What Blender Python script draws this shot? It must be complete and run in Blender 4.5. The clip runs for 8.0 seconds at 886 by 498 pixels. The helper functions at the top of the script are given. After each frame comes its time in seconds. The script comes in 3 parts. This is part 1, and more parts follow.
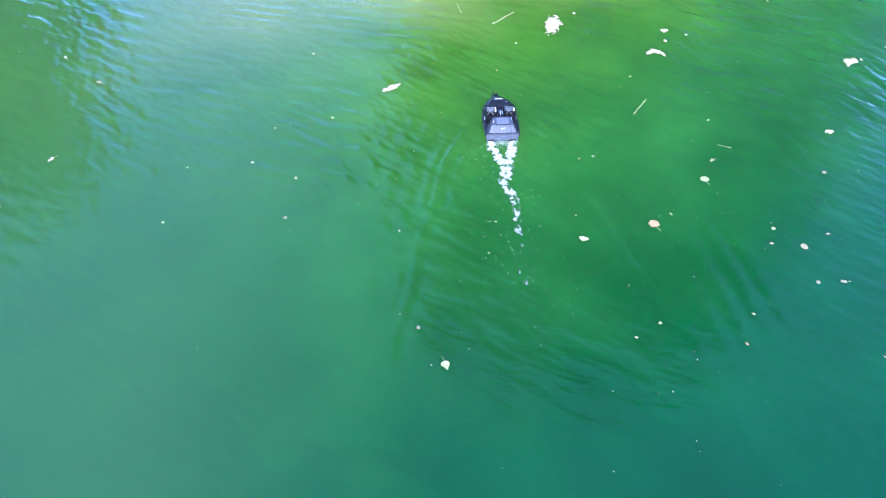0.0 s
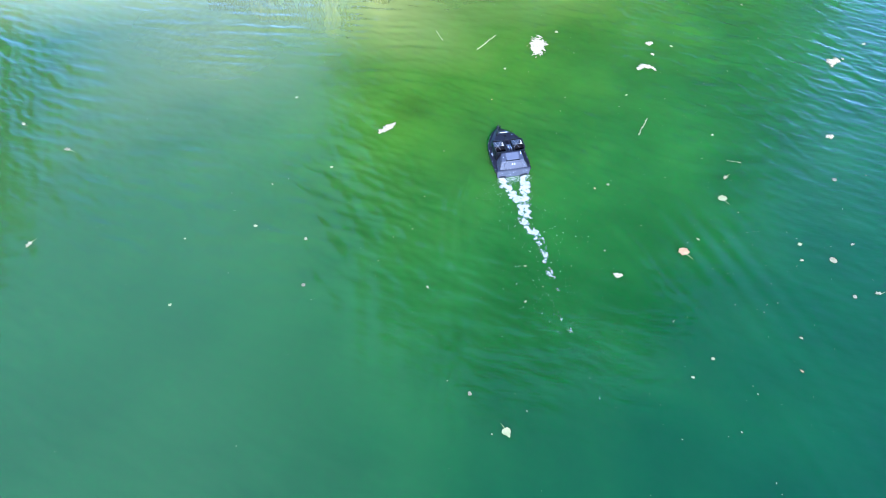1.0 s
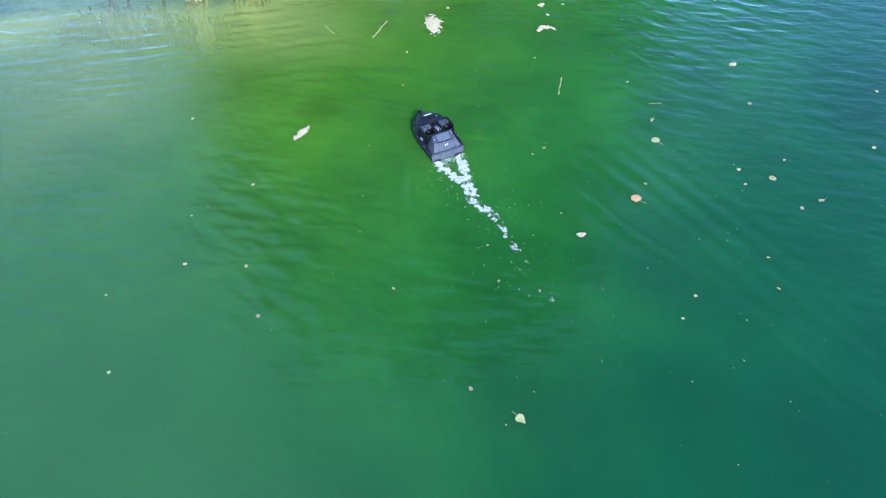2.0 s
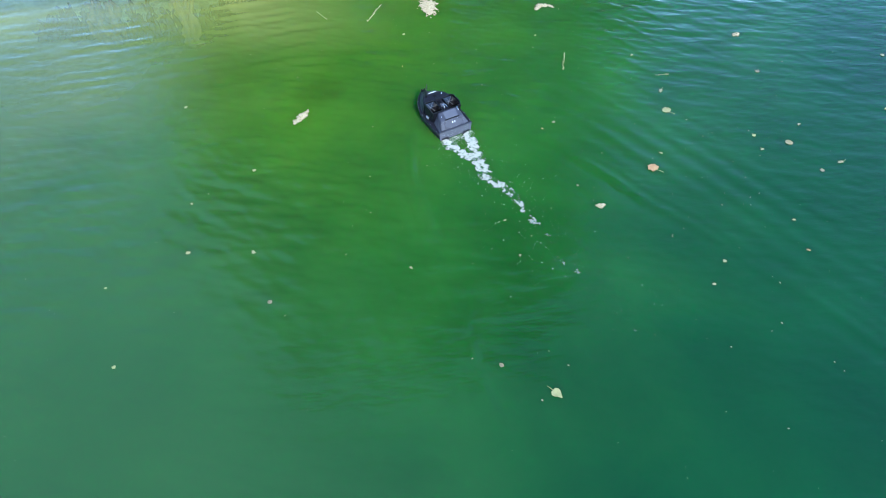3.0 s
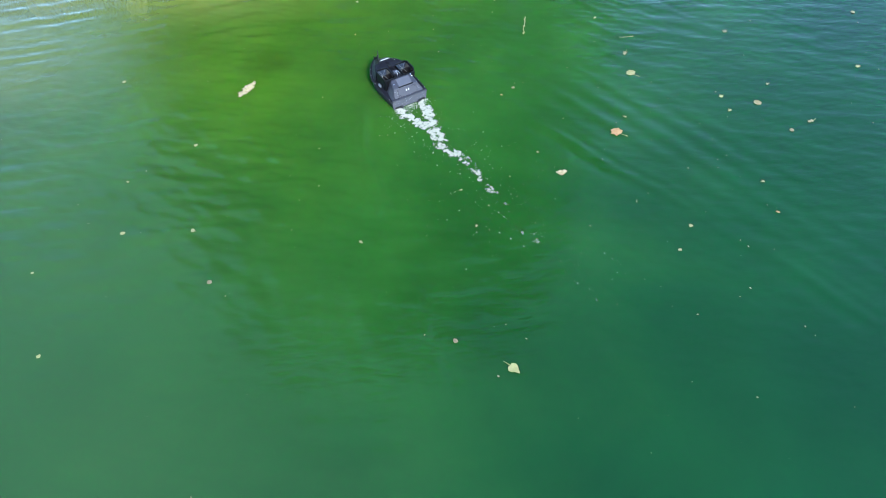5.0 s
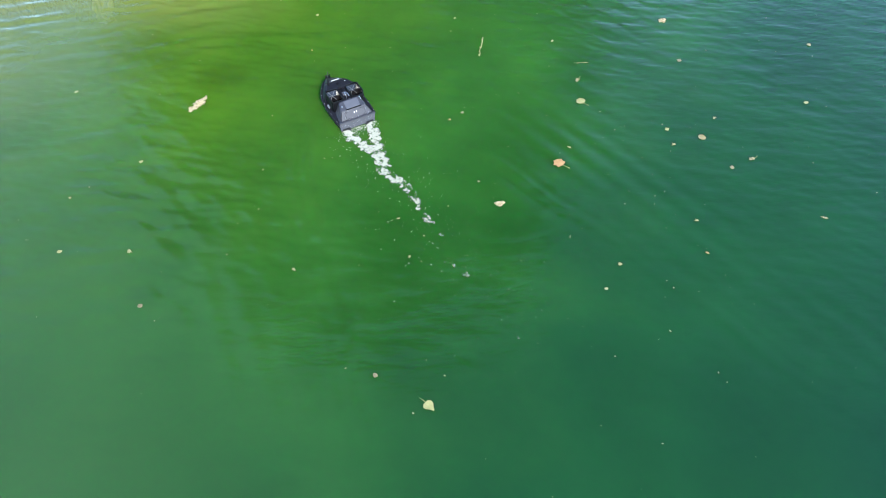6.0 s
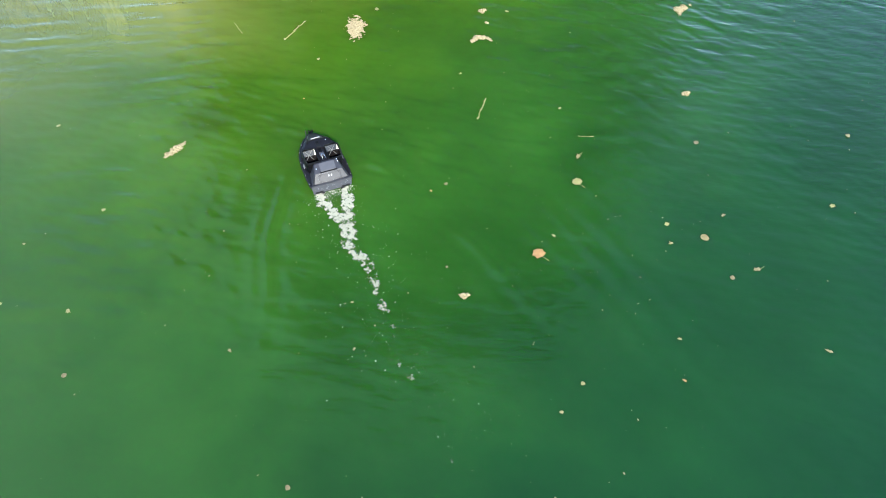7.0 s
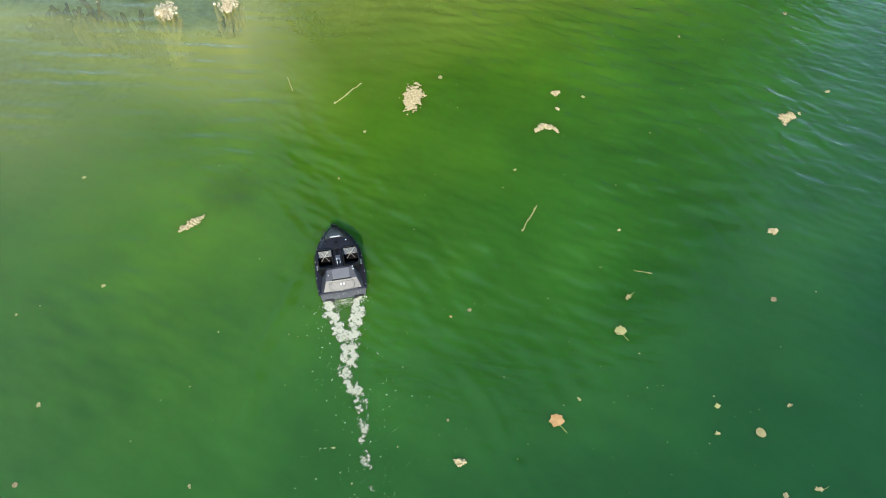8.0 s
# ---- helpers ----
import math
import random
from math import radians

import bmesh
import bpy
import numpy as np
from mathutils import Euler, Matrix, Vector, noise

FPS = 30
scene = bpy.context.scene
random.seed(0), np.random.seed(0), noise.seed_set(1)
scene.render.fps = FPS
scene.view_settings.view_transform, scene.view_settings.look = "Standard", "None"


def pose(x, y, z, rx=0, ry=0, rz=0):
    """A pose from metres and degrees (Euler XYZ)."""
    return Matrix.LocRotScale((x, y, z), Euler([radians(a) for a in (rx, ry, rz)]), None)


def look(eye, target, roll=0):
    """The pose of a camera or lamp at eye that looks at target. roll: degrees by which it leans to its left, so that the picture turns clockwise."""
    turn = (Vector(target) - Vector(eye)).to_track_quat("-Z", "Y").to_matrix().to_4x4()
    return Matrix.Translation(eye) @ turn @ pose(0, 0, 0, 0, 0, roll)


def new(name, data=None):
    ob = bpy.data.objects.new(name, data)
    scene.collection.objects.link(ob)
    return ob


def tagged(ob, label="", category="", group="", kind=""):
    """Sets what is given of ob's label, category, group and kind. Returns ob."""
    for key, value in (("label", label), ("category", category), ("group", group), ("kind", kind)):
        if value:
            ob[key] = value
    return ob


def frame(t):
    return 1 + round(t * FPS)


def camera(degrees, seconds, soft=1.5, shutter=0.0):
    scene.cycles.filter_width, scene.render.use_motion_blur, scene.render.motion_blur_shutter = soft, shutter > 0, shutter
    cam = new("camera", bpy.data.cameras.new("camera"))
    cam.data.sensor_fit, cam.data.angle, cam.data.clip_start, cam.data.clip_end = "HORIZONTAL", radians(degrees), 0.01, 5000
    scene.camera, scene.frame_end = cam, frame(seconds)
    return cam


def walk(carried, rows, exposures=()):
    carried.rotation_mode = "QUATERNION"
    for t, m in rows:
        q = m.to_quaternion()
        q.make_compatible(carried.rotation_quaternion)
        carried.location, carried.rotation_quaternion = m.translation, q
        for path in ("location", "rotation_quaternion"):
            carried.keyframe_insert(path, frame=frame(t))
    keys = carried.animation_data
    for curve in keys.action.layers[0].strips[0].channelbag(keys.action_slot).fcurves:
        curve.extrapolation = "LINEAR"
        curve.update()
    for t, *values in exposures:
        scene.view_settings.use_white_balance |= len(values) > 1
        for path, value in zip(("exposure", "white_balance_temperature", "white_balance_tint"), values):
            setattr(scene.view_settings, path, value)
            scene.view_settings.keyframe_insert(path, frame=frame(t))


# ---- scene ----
cam = camera(66.62, 8.0, 1.0)


def aimed(x, y, z, yaw, pitch, roll):
    """A camera pose: yaw to the left from +y, pitch up, roll as look() takes it, in degrees."""
    a, b = radians(yaw), radians(pitch)
    ahead = Vector((-math.sin(a) * math.cos(b), math.cos(a) * math.cos(b), math.sin(b)))
    return look((x, y, z), Vector((x, y, z)) + ahead, roll)


# The path, seen from the boat, which lies with its bow towards +y.
PATH = [
    (0.0, -1.092, -5.866, 4.688, -5.02, -49.12, 1.42),
    (0.5, -1.431, -5.542, 4.791, -9.17, -49.10, 1.31),
    (1.0, -1.804, -5.172, 4.762, -12.61, -49.23, 1.41),
    (1.5, -2.059, -5.018, 4.585, -18.78, -48.98, 1.18),
    (1.7, -2.182, -4.902, 4.506, -24.20, -49.16, 1.51),
    (2.8, -2.486, -4.727, 4.098, -28.31, -47.90, -1.01),
    (3.0, -2.582, -4.701, 4.021, -29.10, -47.93, -0.67),
    (3.5, -2.630, -4.724, 3.871, -29.73, -47.99, -0.80),
    (4.0, -2.557, -4.627, 3.714, -30.05, -48.26, -1.09),
    (4.5, -2.434, -4.660, 3.643, -30.35, -48.50, -1.25),
    (4.7, -2.367, -4.712, 3.656, -30.32, -48.63, -1.55),
    (5.8, -2.055, -4.748, 3.977, -33.44, -50.31, 1.92),
    (6.0, -1.782, -4.787, 4.010, -31.34, -50.43, 1.42),
    (6.5, -1.188, -4.744, 4.034, -26.88, -50.28, 1.14),
    (7.0, -0.769, -4.403, 4.134, -23.98, -50.50, 1.45),
    (7.5, -0.343, -3.980, 4.195, -18.28, -50.51, 1.36),
    (8.0, 0.079, -3.350, 4.320, -12.92, -51.53, 1.33),
]
walk(cam, [(t, aimed(*row)) for t, *row in PATH],
     [(0.0, 2.93, 4850, 19), (1.0, 2.75, 4900, 15), (1.7, 2.50, 5000, 10), (3.0, 2.23, 5350, 4), (4.5, 2.25, 5650, 3),
      (5.8, 2.37, 6250, 4), (6.5, 2.37, 6650, 3), (8.0, 2.06, 7400, 1)])

# ---- light: a clear afternoon, the sun low behind the camera ----
SUN_EL, SUN_AZ = 36.0, -10.0        # the light travels towards azimuth SUN_AZ (to the left of +y)
away = Vector((-math.sin(radians(SUN_AZ)) * math.cos(radians(SUN_EL)), math.cos(radians(SUN_AZ)) * math.cos(radians(SUN_EL)), -math.sin(radians(SUN_EL))))
sky = bpy.data.worlds.new("sky")
sky.use_nodes = True
scene.world = sky
air = sky.node_tree.nodes.new("ShaderNodeTexSky")
air.sky_type, air.sun_disc = "NISHITA", False
air.sun_elevation = radians(SUN_EL)
air.sun_rotation = math.atan2(-away.x, -away.y)
air.air_density, air.dust_density, air.ozone_density = 0.95, 0.0, 2.6
sky.node_tree.links.new(air.outputs[0], sky.node_tree.nodes["Background"].inputs[0])
sky.node_tree.nodes["Background"].inputs[1].default_value = 0.15
sun = new("sun", bpy.data.lights.new("sun", "SUN"))
sun.data.energy, sun.data.angle, sun.data.color = 2.1, radians(0.53), (1.0, 0.95, 0.86)
sun.matrix_world = look(-away * 50, (0, 0, 0))


# ---- materials ----
def shader(name, rough=0.5, metal=0.0, spec=0.5):
    m = bpy.data.materials.new(name)
    m.use_nodes = True
    nt = m.node_tree
    b = nt.nodes["Principled BSDF"]
    b.inputs["Roughness"].default_value, b.inputs["Metallic"].default_value = rough, metal
    b.inputs["Specular IOR Level"].default_value = spec
    return m, nt, b


def noise_tex(nt, scale, detail=3.0, rough=0.55, stretch=None, coord="Object"):
    tc = nt.nodes.new("ShaderNodeTexCoord")
    n = nt.nodes.new("ShaderNodeTexNoise")
    n.inputs["Scale"].default_value, n.inputs["Detail"].default_value, n.inputs["Roughness"].default_value = scale, detail, rough
    if stretch:
        mp = nt.nodes.new("ShaderNodeMapping")
        mp.vector_type = "TEXTURE"
        mp.inputs["Rotation"].default_value = (0, 0, radians(stretch[2]))
        mp.inputs["Scale"].default_value = (stretch[0], stretch[1], 1)
        nt.links.new(tc.outputs[coord], mp.inputs[0])
        nt.links.new(mp.outputs[0], n.inputs["Vector"])
    else:
        nt.links.new(tc.outputs[coord], n.inputs["Vector"])
    return n.outputs["Fac"]


def ramp(nt, fac, stops):
    r = nt.nodes.new("ShaderNodeValToRGB")
    el = r.color_ramp.elements
    while len(el) < len(stops):
        el.new(0.5)
    for e, (p, c) in zip(el, stops):
        e.position, e.color = p, (*c, 1)
    nt.links.new(fac, r.inputs[0])
    return r.outputs[0]


def blend(nt, fac, a, b, mode="MIX"):
    x = nt.nodes.new("ShaderNodeMix")
    x.data_type, x.blend_type = "RGBA", mode
    for sock, v in ((x.inputs["Factor"], fac), (x.inputs["A"], a), (x.inputs["B"], b)):
        if isinstance(v, (tuple, float, int)):
            sock.default_value = (*v, 1) if isinstance(v, tuple) else v
        else:
            nt.links.new(v, sock)
    return x.outputs["Result"]


def calc(nt, op, a, b=0.0, clamp=False):
    x = nt.nodes.new("ShaderNodeMath")
    x.operation, x.use_clamp = op, clamp
    for sock, v in zip(x.inputs, (a, b)):
        if isinstance(v, (float, int)):
            sock.default_value = v
        else:
            nt.links.new(v, sock)
    return x.outputs[0]


def relief(nt, b, fac, strength, dist):
    u = nt.nodes.new("ShaderNodeBump")
    u.inputs["Strength"].default_value, u.inputs["Distance"].default_value = strength, dist
    nt.links.new(fac, u.inputs["Height"])
    nt.links.new(u.outputs[0], b.inputs["Normal"])
    return u


def mottled(name, lo, hi, scale, rough=0.6, spec=0.5, metal=0.0, bump=0.0, dist=0.002, rand=0.0):
    """A surface that varies between two colours at two scales, with a little relief."""
    m, nt, b = shader(name, rough, metal, spec)
    f = calc(nt, "ADD", calc(nt, "MULTIPLY", noise_tex(nt, scale), 0.65), calc(nt, "MULTIPLY", noise_tex(nt, scale * 7, 2), 0.35))
    col = ramp(nt, f, [(0.32, lo), (0.68, hi)])
    if rand:
        info = nt.nodes.new("ShaderNodeObjectInfo")
        k = calc(nt, "ADD", calc(nt, "MULTIPLY", info.outputs["Random"], 2 * rand), 1 - rand)
        hsv = nt.nodes.new("ShaderNodeHueSaturation")
        nt.links.new(k, hsv.inputs["Value"])
        nt.links.new(calc(nt, "ADD", calc(nt, "MULTIPLY", info.outputs["Random"], 0.04), 0.48), hsv.inputs["Hue"])
        nt.links.new(col, hsv.inputs["Color"])
        col = hsv.outputs[0]
    nt.links.new(col, b.inputs["Base Color"])
    rr = calc(nt, "ADD", calc(nt, "MULTIPLY", f, 0.24), rough - 0.12, True)
    nt.links.new(rr, b.inputs["Roughness"])
    if bump:
        relief(nt, b, noise_tex(nt, scale * 5, 3), bump, dist)
    return m


HULL = mottled("slate_plastic", (0.0058, 0.0054, 0.0082), (0.0108, 0.0100, 0.0142), 14, 0.40, 0.27, bump=0.12)
DECK = mottled("deck_plastic", (0.0145, 0.0135, 0.0195), (0.024, 0.0225, 0.031), 16, 0.48, 0.5, bump=0.5)
HATCH = mottled("hatch_plastic", (0.042, 0.041, 0.052), (0.053, 0.052, 0.064), 20, 0.5, 0.5)
BLACK = mottled("black_plastic", (0.002, 0.002, 0.003), (0.005, 0.005, 0.006), 25, 0.42, 0.16)
RUBBER = mottled("black_rubber", (0.003, 0.003, 0.004), (0.007, 0.007, 0.008), 30, 0.65, 0.3)
WHITE = mottled("white_plastic", (0.26, 0.26, 0.27), (0.36, 0.36, 0.37), 30, 0.4)
LINER = mottled("polished_black_plastic", (0.002, 0.002, 0.003), (0.005, 0.004, 0.005), 25, 0.21, 0.5)
# pale colour that stands in for bright reflections inside the hoppers
EDGE_GLINT = mottled("pale_edge_glint", (0.055, 0.055, 0.055), (0.085, 0.085, 0.085), 40, 0.3)
LABEL = mottled("faded_label", (0.09, 0.09, 0.095), (0.14, 0.14, 0.15), 40, 0.5)
STEEL = mottled("steel", (0.5, 0.5, 0.52), (0.7, 0.7, 0.72), 40, 0.28, metal=1.0)
LEAF_PALE = mottled("pale_leaf", (0.19, 0.165, 0.055), (0.27, 0.235, 0.10), 18, 0.55, bump=0.3, rand=0.15)
LEAF_TAN = mottled("tan_leaf", (0.13, 0.10, 0.042), (0.25, 0.20, 0.10), 20, 0.6, bump=0.3, rand=0.25)
LEAF_RUST = mottled("rust_leaf", (0.25, 0.122, 0.045), (0.39, 0.22, 0.09), 18, 0.6, bump=0.3)
STEM = mottled("leaf_stem", (0.22, 0.20, 0.06), (0.36, 0.32, 0.12), 40, 0.6)
SCUM = mottled("dried_algae", (0.17, 0.125, 0.060), (0.41, 0.33, 0.20), 60, 0.85, 0.2, bump=0.6, dist=0.004)
HEAD = mottled("dry_weed_head", (0.30, 0.22, 0.14), (0.58, 0.47, 0.34), 60, 0.9, 0.2)
BARK = mottled("bark", (0.05, 0.045, 0.035), (0.13, 0.11, 0.085), 3, 0.9, 0.2, bump=0.6, dist=0.03)
FOLIAGE = mottled("foliage", (0.035, 0.060, 0.012), (0.085, 0.115, 0.022), 0.6, 0.6, 0.3)
AUTUMN = mottled("autumn_foliage", (0.10, 0.105, 0.012), (0.22, 0.19, 0.025), 0.6, 0.6, 0.3)
WEED = mottled("weed", (0.55, 0.47, 0.25), (0.90, 0.84, 0.60), 7, 0.8, 0.2, bump=0.5, dist=0.02)
WEED_DARK = mottled("dark_weed", (0.040, 0.040, 0.012), (0.13, 0.12, 0.045), 7, 0.8, 0.2, bump=0.5, dist=0.02)
WEED_BROWN = mottled("brown_weed", (0.16, 0.12, 0.045), (0.46, 0.38, 0.18), 7, 0.8, 0.2, bump=0.5, dist=0.02)
MUD = mottled("lake_bed", (0.38, 0.33, 0.14), (0.92, 0.86, 0.54), 2.2, 0.9, 0.1, bump=0.5, dist=0.05)
GROUND = mottled("grassy_ground", (0.04, 0.055, 0.015), (0.12, 0.11, 0.04), 0.35, 0.95, 0.1, bump=0.5, dist=0.1)


def foam_material():
    m, nt, b = shader("foam", 0.7, 0, 0.3)
    b.inputs["Base Color"].default_value = (0.33, 0.315, 0.245, 1)
    f = noise_tex(nt, 90, 3)
    relief(nt, b, f, 0.4, 0.003)
    tr = nt.nodes.new("ShaderNodeBsdfTransparent")
    mx = nt.nodes.new("ShaderNodeMixShader")
    cover = nt.nodes.new("ShaderNodeAttribute")
    cover.attribute_name = "cover"
    lace = calc(nt, "MULTIPLY", calc(nt, "SUBTRACT", noise_tex(nt, 50, 5, 0.78), 0.5), 4.2)
    k = calc(nt, "ADD", calc(nt, "MULTIPLY", calc(nt, "SUBTRACT", cover.outputs["Fac"], 0.50), 2.1), lace, True)
    geo = nt.nodes.new("ShaderNodeNewGeometry")
    sep = nt.nodes.new("ShaderNodeSeparateXYZ")
    nt.links.new(geo.outputs["Position"], sep.inputs[0])
    k = calc(nt, "MULTIPLY", k, calc(nt, "ADD", calc(nt, "MULTIPLY", calc(nt, "ADD", sep.outputs["Y"], 2.0), 0.35, True), 0.42, True))
    nt.links.new(k, mx.inputs[0])
    nt.links.new(tr.outputs[0], mx.inputs[1])
    nt.links.new(b.outputs[0], mx.inputs[2])
    nt.links.new(mx.outputs[0], nt.nodes["Material Output"].inputs[0])
    return m


FOAM = foam_material()
BUBBLE = mottled("bubbles", (0.30, 0.30, 0.24), (0.42, 0.41, 0.33), 60, 0.5)


def water_material():
    """Turbid green water: light scatters inside it, the surface mirrors; the shallows let the bed show."""
    m = bpy.data.materials.new("turbid_water")
    m.use_nodes = True
    nt = m.node_tree
    nt.nodes.remove(nt.nodes["Principled BSDF"])
    out = nt.nodes["Material Output"]
    sss = nt.nodes.new("ShaderNodeSubsurfaceScattering")
    sss.falloff = "BURLEY"
    sss.inputs["Scale"].default_value = 1.0
    sss.inputs["Radius"].default_value = (0.05, 0.14, 0.07)
    # shallows towards the bank
    geo = nt.nodes.new("ShaderNodeNewGeometry")
    sep = nt.nodes.new("ShaderNodeSeparateXYZ")
    nt.links.new(geo.outputs["Position"], sep.inputs[0])
    toward = calc(nt, "SUBTRACT", sep.outputs["Y"], calc(nt, "MULTIPLY", calc(nt, "ADD", calc(nt, "MAXIMUM", sep.outputs["X"], -1.2), 1.0), 0.60))
    drift = calc(nt, "MULTIPLY", calc(nt, "SUBTRACT", noise_tex(nt, 0.8, 4, 0.6), 0.5), 2.4)
    bankward = calc(nt, "SUBTRACT", calc(nt, "MULTIPLY", sep.outputs["Y"], 1.25), calc(nt, "MULTIPLY", calc(nt, "ADD", sep.outputs["X"], 1.0), 0.40))
    shoal = calc(nt, "DIVIDE", calc(nt, "SUBTRACT", calc(nt, "ADD", bankward, drift), 1.3), 3.6, True)
    # the shallows are a spit: the water is deep again further along the bank
    spit = calc(nt, "DIVIDE", calc(nt, "ADD", sep.outputs["X"], 5.0), 2.0, True)
    shoal = calc(nt, "MULTIPLY", calc(nt, "POWER", shoal, 1.35), spit)
    # over the weed beds the water is clear enough to see down
    beds = calc(nt, "ADD", calc(nt, "ADD", sep.outputs["Y"], calc(nt, "MULTIPLY", sep.outputs["X"], 0.35)), calc(nt, "MULTIPLY", drift, 0.25))
    beds = calc(nt, "MULTIPLY", calc(nt, "DIVIDE", calc(nt, "SUBTRACT", beds, 1.3), 2.0, True), calc(nt, "DIVIDE", calc(nt, "SUBTRACT", 0.5, sep.outputs["X"]), 1.3, True))
    toward = calc(nt, "ADD", toward, drift)
    # deep water is dark and bluish, the middle ground bright green with algae
    deep = calc(nt, "DIVIDE", calc(nt, "ADD", toward, 7.0), 8.0, True)
    body = ramp(nt, deep, [(0.0, (0.0030, 0.0285, 0.0090)), (0.35, (0.0056, 0.0375, 0.0076)), (0.70, (0.0180, 0.066, 0.0092)), (1.0, (0.0350, 0.084, 0.0058))])
    cloud = calc(nt, "ADD", calc(nt, "MULTIPLY", noise_tex(nt, 0.75, 5, 0.62), 1.0), 0.50)
    grey = nt.nodes.new("ShaderNodeCombineColor")
    for k in range(3):
        nt.links.new(cloud, grey.inputs[k])
    body = blend(nt, 1.0, body, grey.outputs[0], "MULTIPLY")
    # milky water further along the bank, some sky sheen put into its colour
    milk_sheen = calc(nt, "DIVIDE", calc(nt, "SUBTRACT", calc(nt, "MULTIPLY", drift, 0.3), calc(nt, "ADD", sep.outputs["X"], 1.3)), 1.8, True)
    body = blend(nt, calc(nt, "MULTIPLY", milk_sheen, 0.62), body, (0.026, 0.061, 0.019))
    silt = blend(nt, calc(nt, "MAXIMUM", calc(nt, "MULTIPLY", shoal, 0.42), calc(nt, "MULTIPLY", beds, 0.80)), body, (0.25, 0.24, 0.060))
    # drowned weed: dark olive, feathery patches under the shallow water
    tuft = calc(nt, "MULTIPLY", calc(nt, "SUBTRACT", noise_tex(nt, 1.7, 6, 0.66), 0.50), 7.0, True)
    # a separate dark spot: the drone's cast shadow, painted into the water colour
    drone_shadow = calc(nt, "ADD", calc(nt, "POWER", calc(nt, "ADD", sep.outputs["X"], 0.85), 2.0), calc(nt, "POWER", calc(nt, "SUBTRACT", sep.outputs["Y"], 0.98), 2.0))
    drone_shadow = calc(nt, "SUBTRACT", 1.35, calc(nt, "ADD", calc(nt, "MULTIPLY", drone_shadow, 9.0), calc(nt, "MULTIPLY", noise_tex(nt, 5.0, 5, 0.75), 1.0)), True)
    seen = calc(nt, "MULTIPLY", calc(nt, "SUBTRACT", beds, 0.78), 4.5, True)
    band = calc(nt, "MULTIPLY", seen, 0.75)
    silt = blend(nt, calc(nt, "MAXIMUM", calc(nt, "MULTIPLY", tuft, band), calc(nt, "MULTIPLY", drone_shadow, 0.42)), silt, (0.018, 0.032, 0.003))
    nt.links.new(silt, sss.inputs["Color"])
    dif = nt.nodes.new("ShaderNodeBsdfDiffuse")
    nt.links.new(silt, dif.inputs["Color"])
    turbid = nt.nodes.new("ShaderNodeMixShader")
    nt.links.new(calc(nt, "MULTIPLY", shoal, 2.0, True), turbid.inputs[0])
    nt.links.new(sss.outputs[0], turbid.inputs[1])
    nt.links.new(dif.outputs[0], turbid.inputs[2])
    clear = nt.nodes.new("ShaderNodeBsdfTransparent")
    clear.inputs[0].default_value = (0.90, 0.94, 0.66, 1)
    mx = nt.nodes.new("ShaderNodeMixShader")
    nt.links.new(calc(nt, "MAXIMUM", calc(nt, "MULTIPLY", shoal, 0.35), calc(nt, "MULTIPLY", seen, 0.78)), mx.inputs[0])
    nt.links.new(turbid.outputs[0], mx.inputs[1])
    nt.links.new(clear.outputs[0], mx.inputs[2])
    # surface
    fine = calc(nt, "ADD", calc(nt, "MULTIPLY", noise_tex(nt, 6.5, 3, 0.5, (2.2, 0.7, -42)), 0.6), calc(nt, "MULTIPLY", noise_tex(nt, 13.0, 2, 0.5, (2.4, 0.7, -22)), 0.4))
    u = nt.nodes.new("ShaderNodeBump")
    u.inputs["Strength"].default_value, u.inputs["Distance"].default_value = 0.40, 0.02
    nt.links.new(fine, u.inputs["Height"])
    gl = nt.nodes.new("ShaderNodeBsdfGlossy")
    gl.inputs["Roughness"].default_value = 0.10
    fr = nt.nodes.new("ShaderNodeFresnel")
    fr.inputs["IOR"].default_value = 1.38
    nt.links.new(u.outputs[0], gl.inputs["Normal"])
    nt.links.new(u.outputs[0], fr.inputs["Normal"])
    top = nt.nodes.new("ShaderNodeMixShader")
    nt.links.new(calc(nt, "MULTIPLY", fr.outputs[0], 1.0, True), top.inputs[0])
    nt.links.new(mx.outputs[0], top.inputs[1])
    nt.links.new(gl.outputs[0], top.inputs[2])
    nt.links.new(top.outputs[0], out.inputs[0])
    return m


WATER = water_material()

# ---- water: ripples and the boat's wake, as heights ----
wind = np.random.RandomState(7)
RIPPLES = []
for _ in range(46):
    length = 0.075 * (0.34 / 0.075) ** wind.rand()
    ang = radians(52 + 19 * wind.randn())       # the way the ripples run
    RIPPLES.append((2 * math.pi / length * math.cos(ang), 2 * math.pi / length * math.sin(ang), 6.28 * wind.rand(), 0.0030 * length))


SHORE_RIPPLES = []
for _ in range(14):
    length = 0.14 * (0.32 / 0.14) ** wind.rand()
    ang = radians(79 + 6 * wind.randn())
    SHORE_RIPPLES.append((2 * math.pi / length * math.cos(ang), 2 * math.pi / length * math.sin(ang), 6.28 * wind.rand(), 0.0034 * length))


def smooth_field(x, y, seed):
    r = np.random.RandomState(seed)
    v = 0 * x
    for _ in range(7):
        a, l = 6.28 * r.rand(), 1.8 + 3.5 * r.rand()
        v = v + np.sin((x * np.cos(a) + y * np.sin(a)) * 6.28 / l + 6.28 * r.rand())
    return np.clip(0.5 + v / 5.0, 0.0, 1.0)


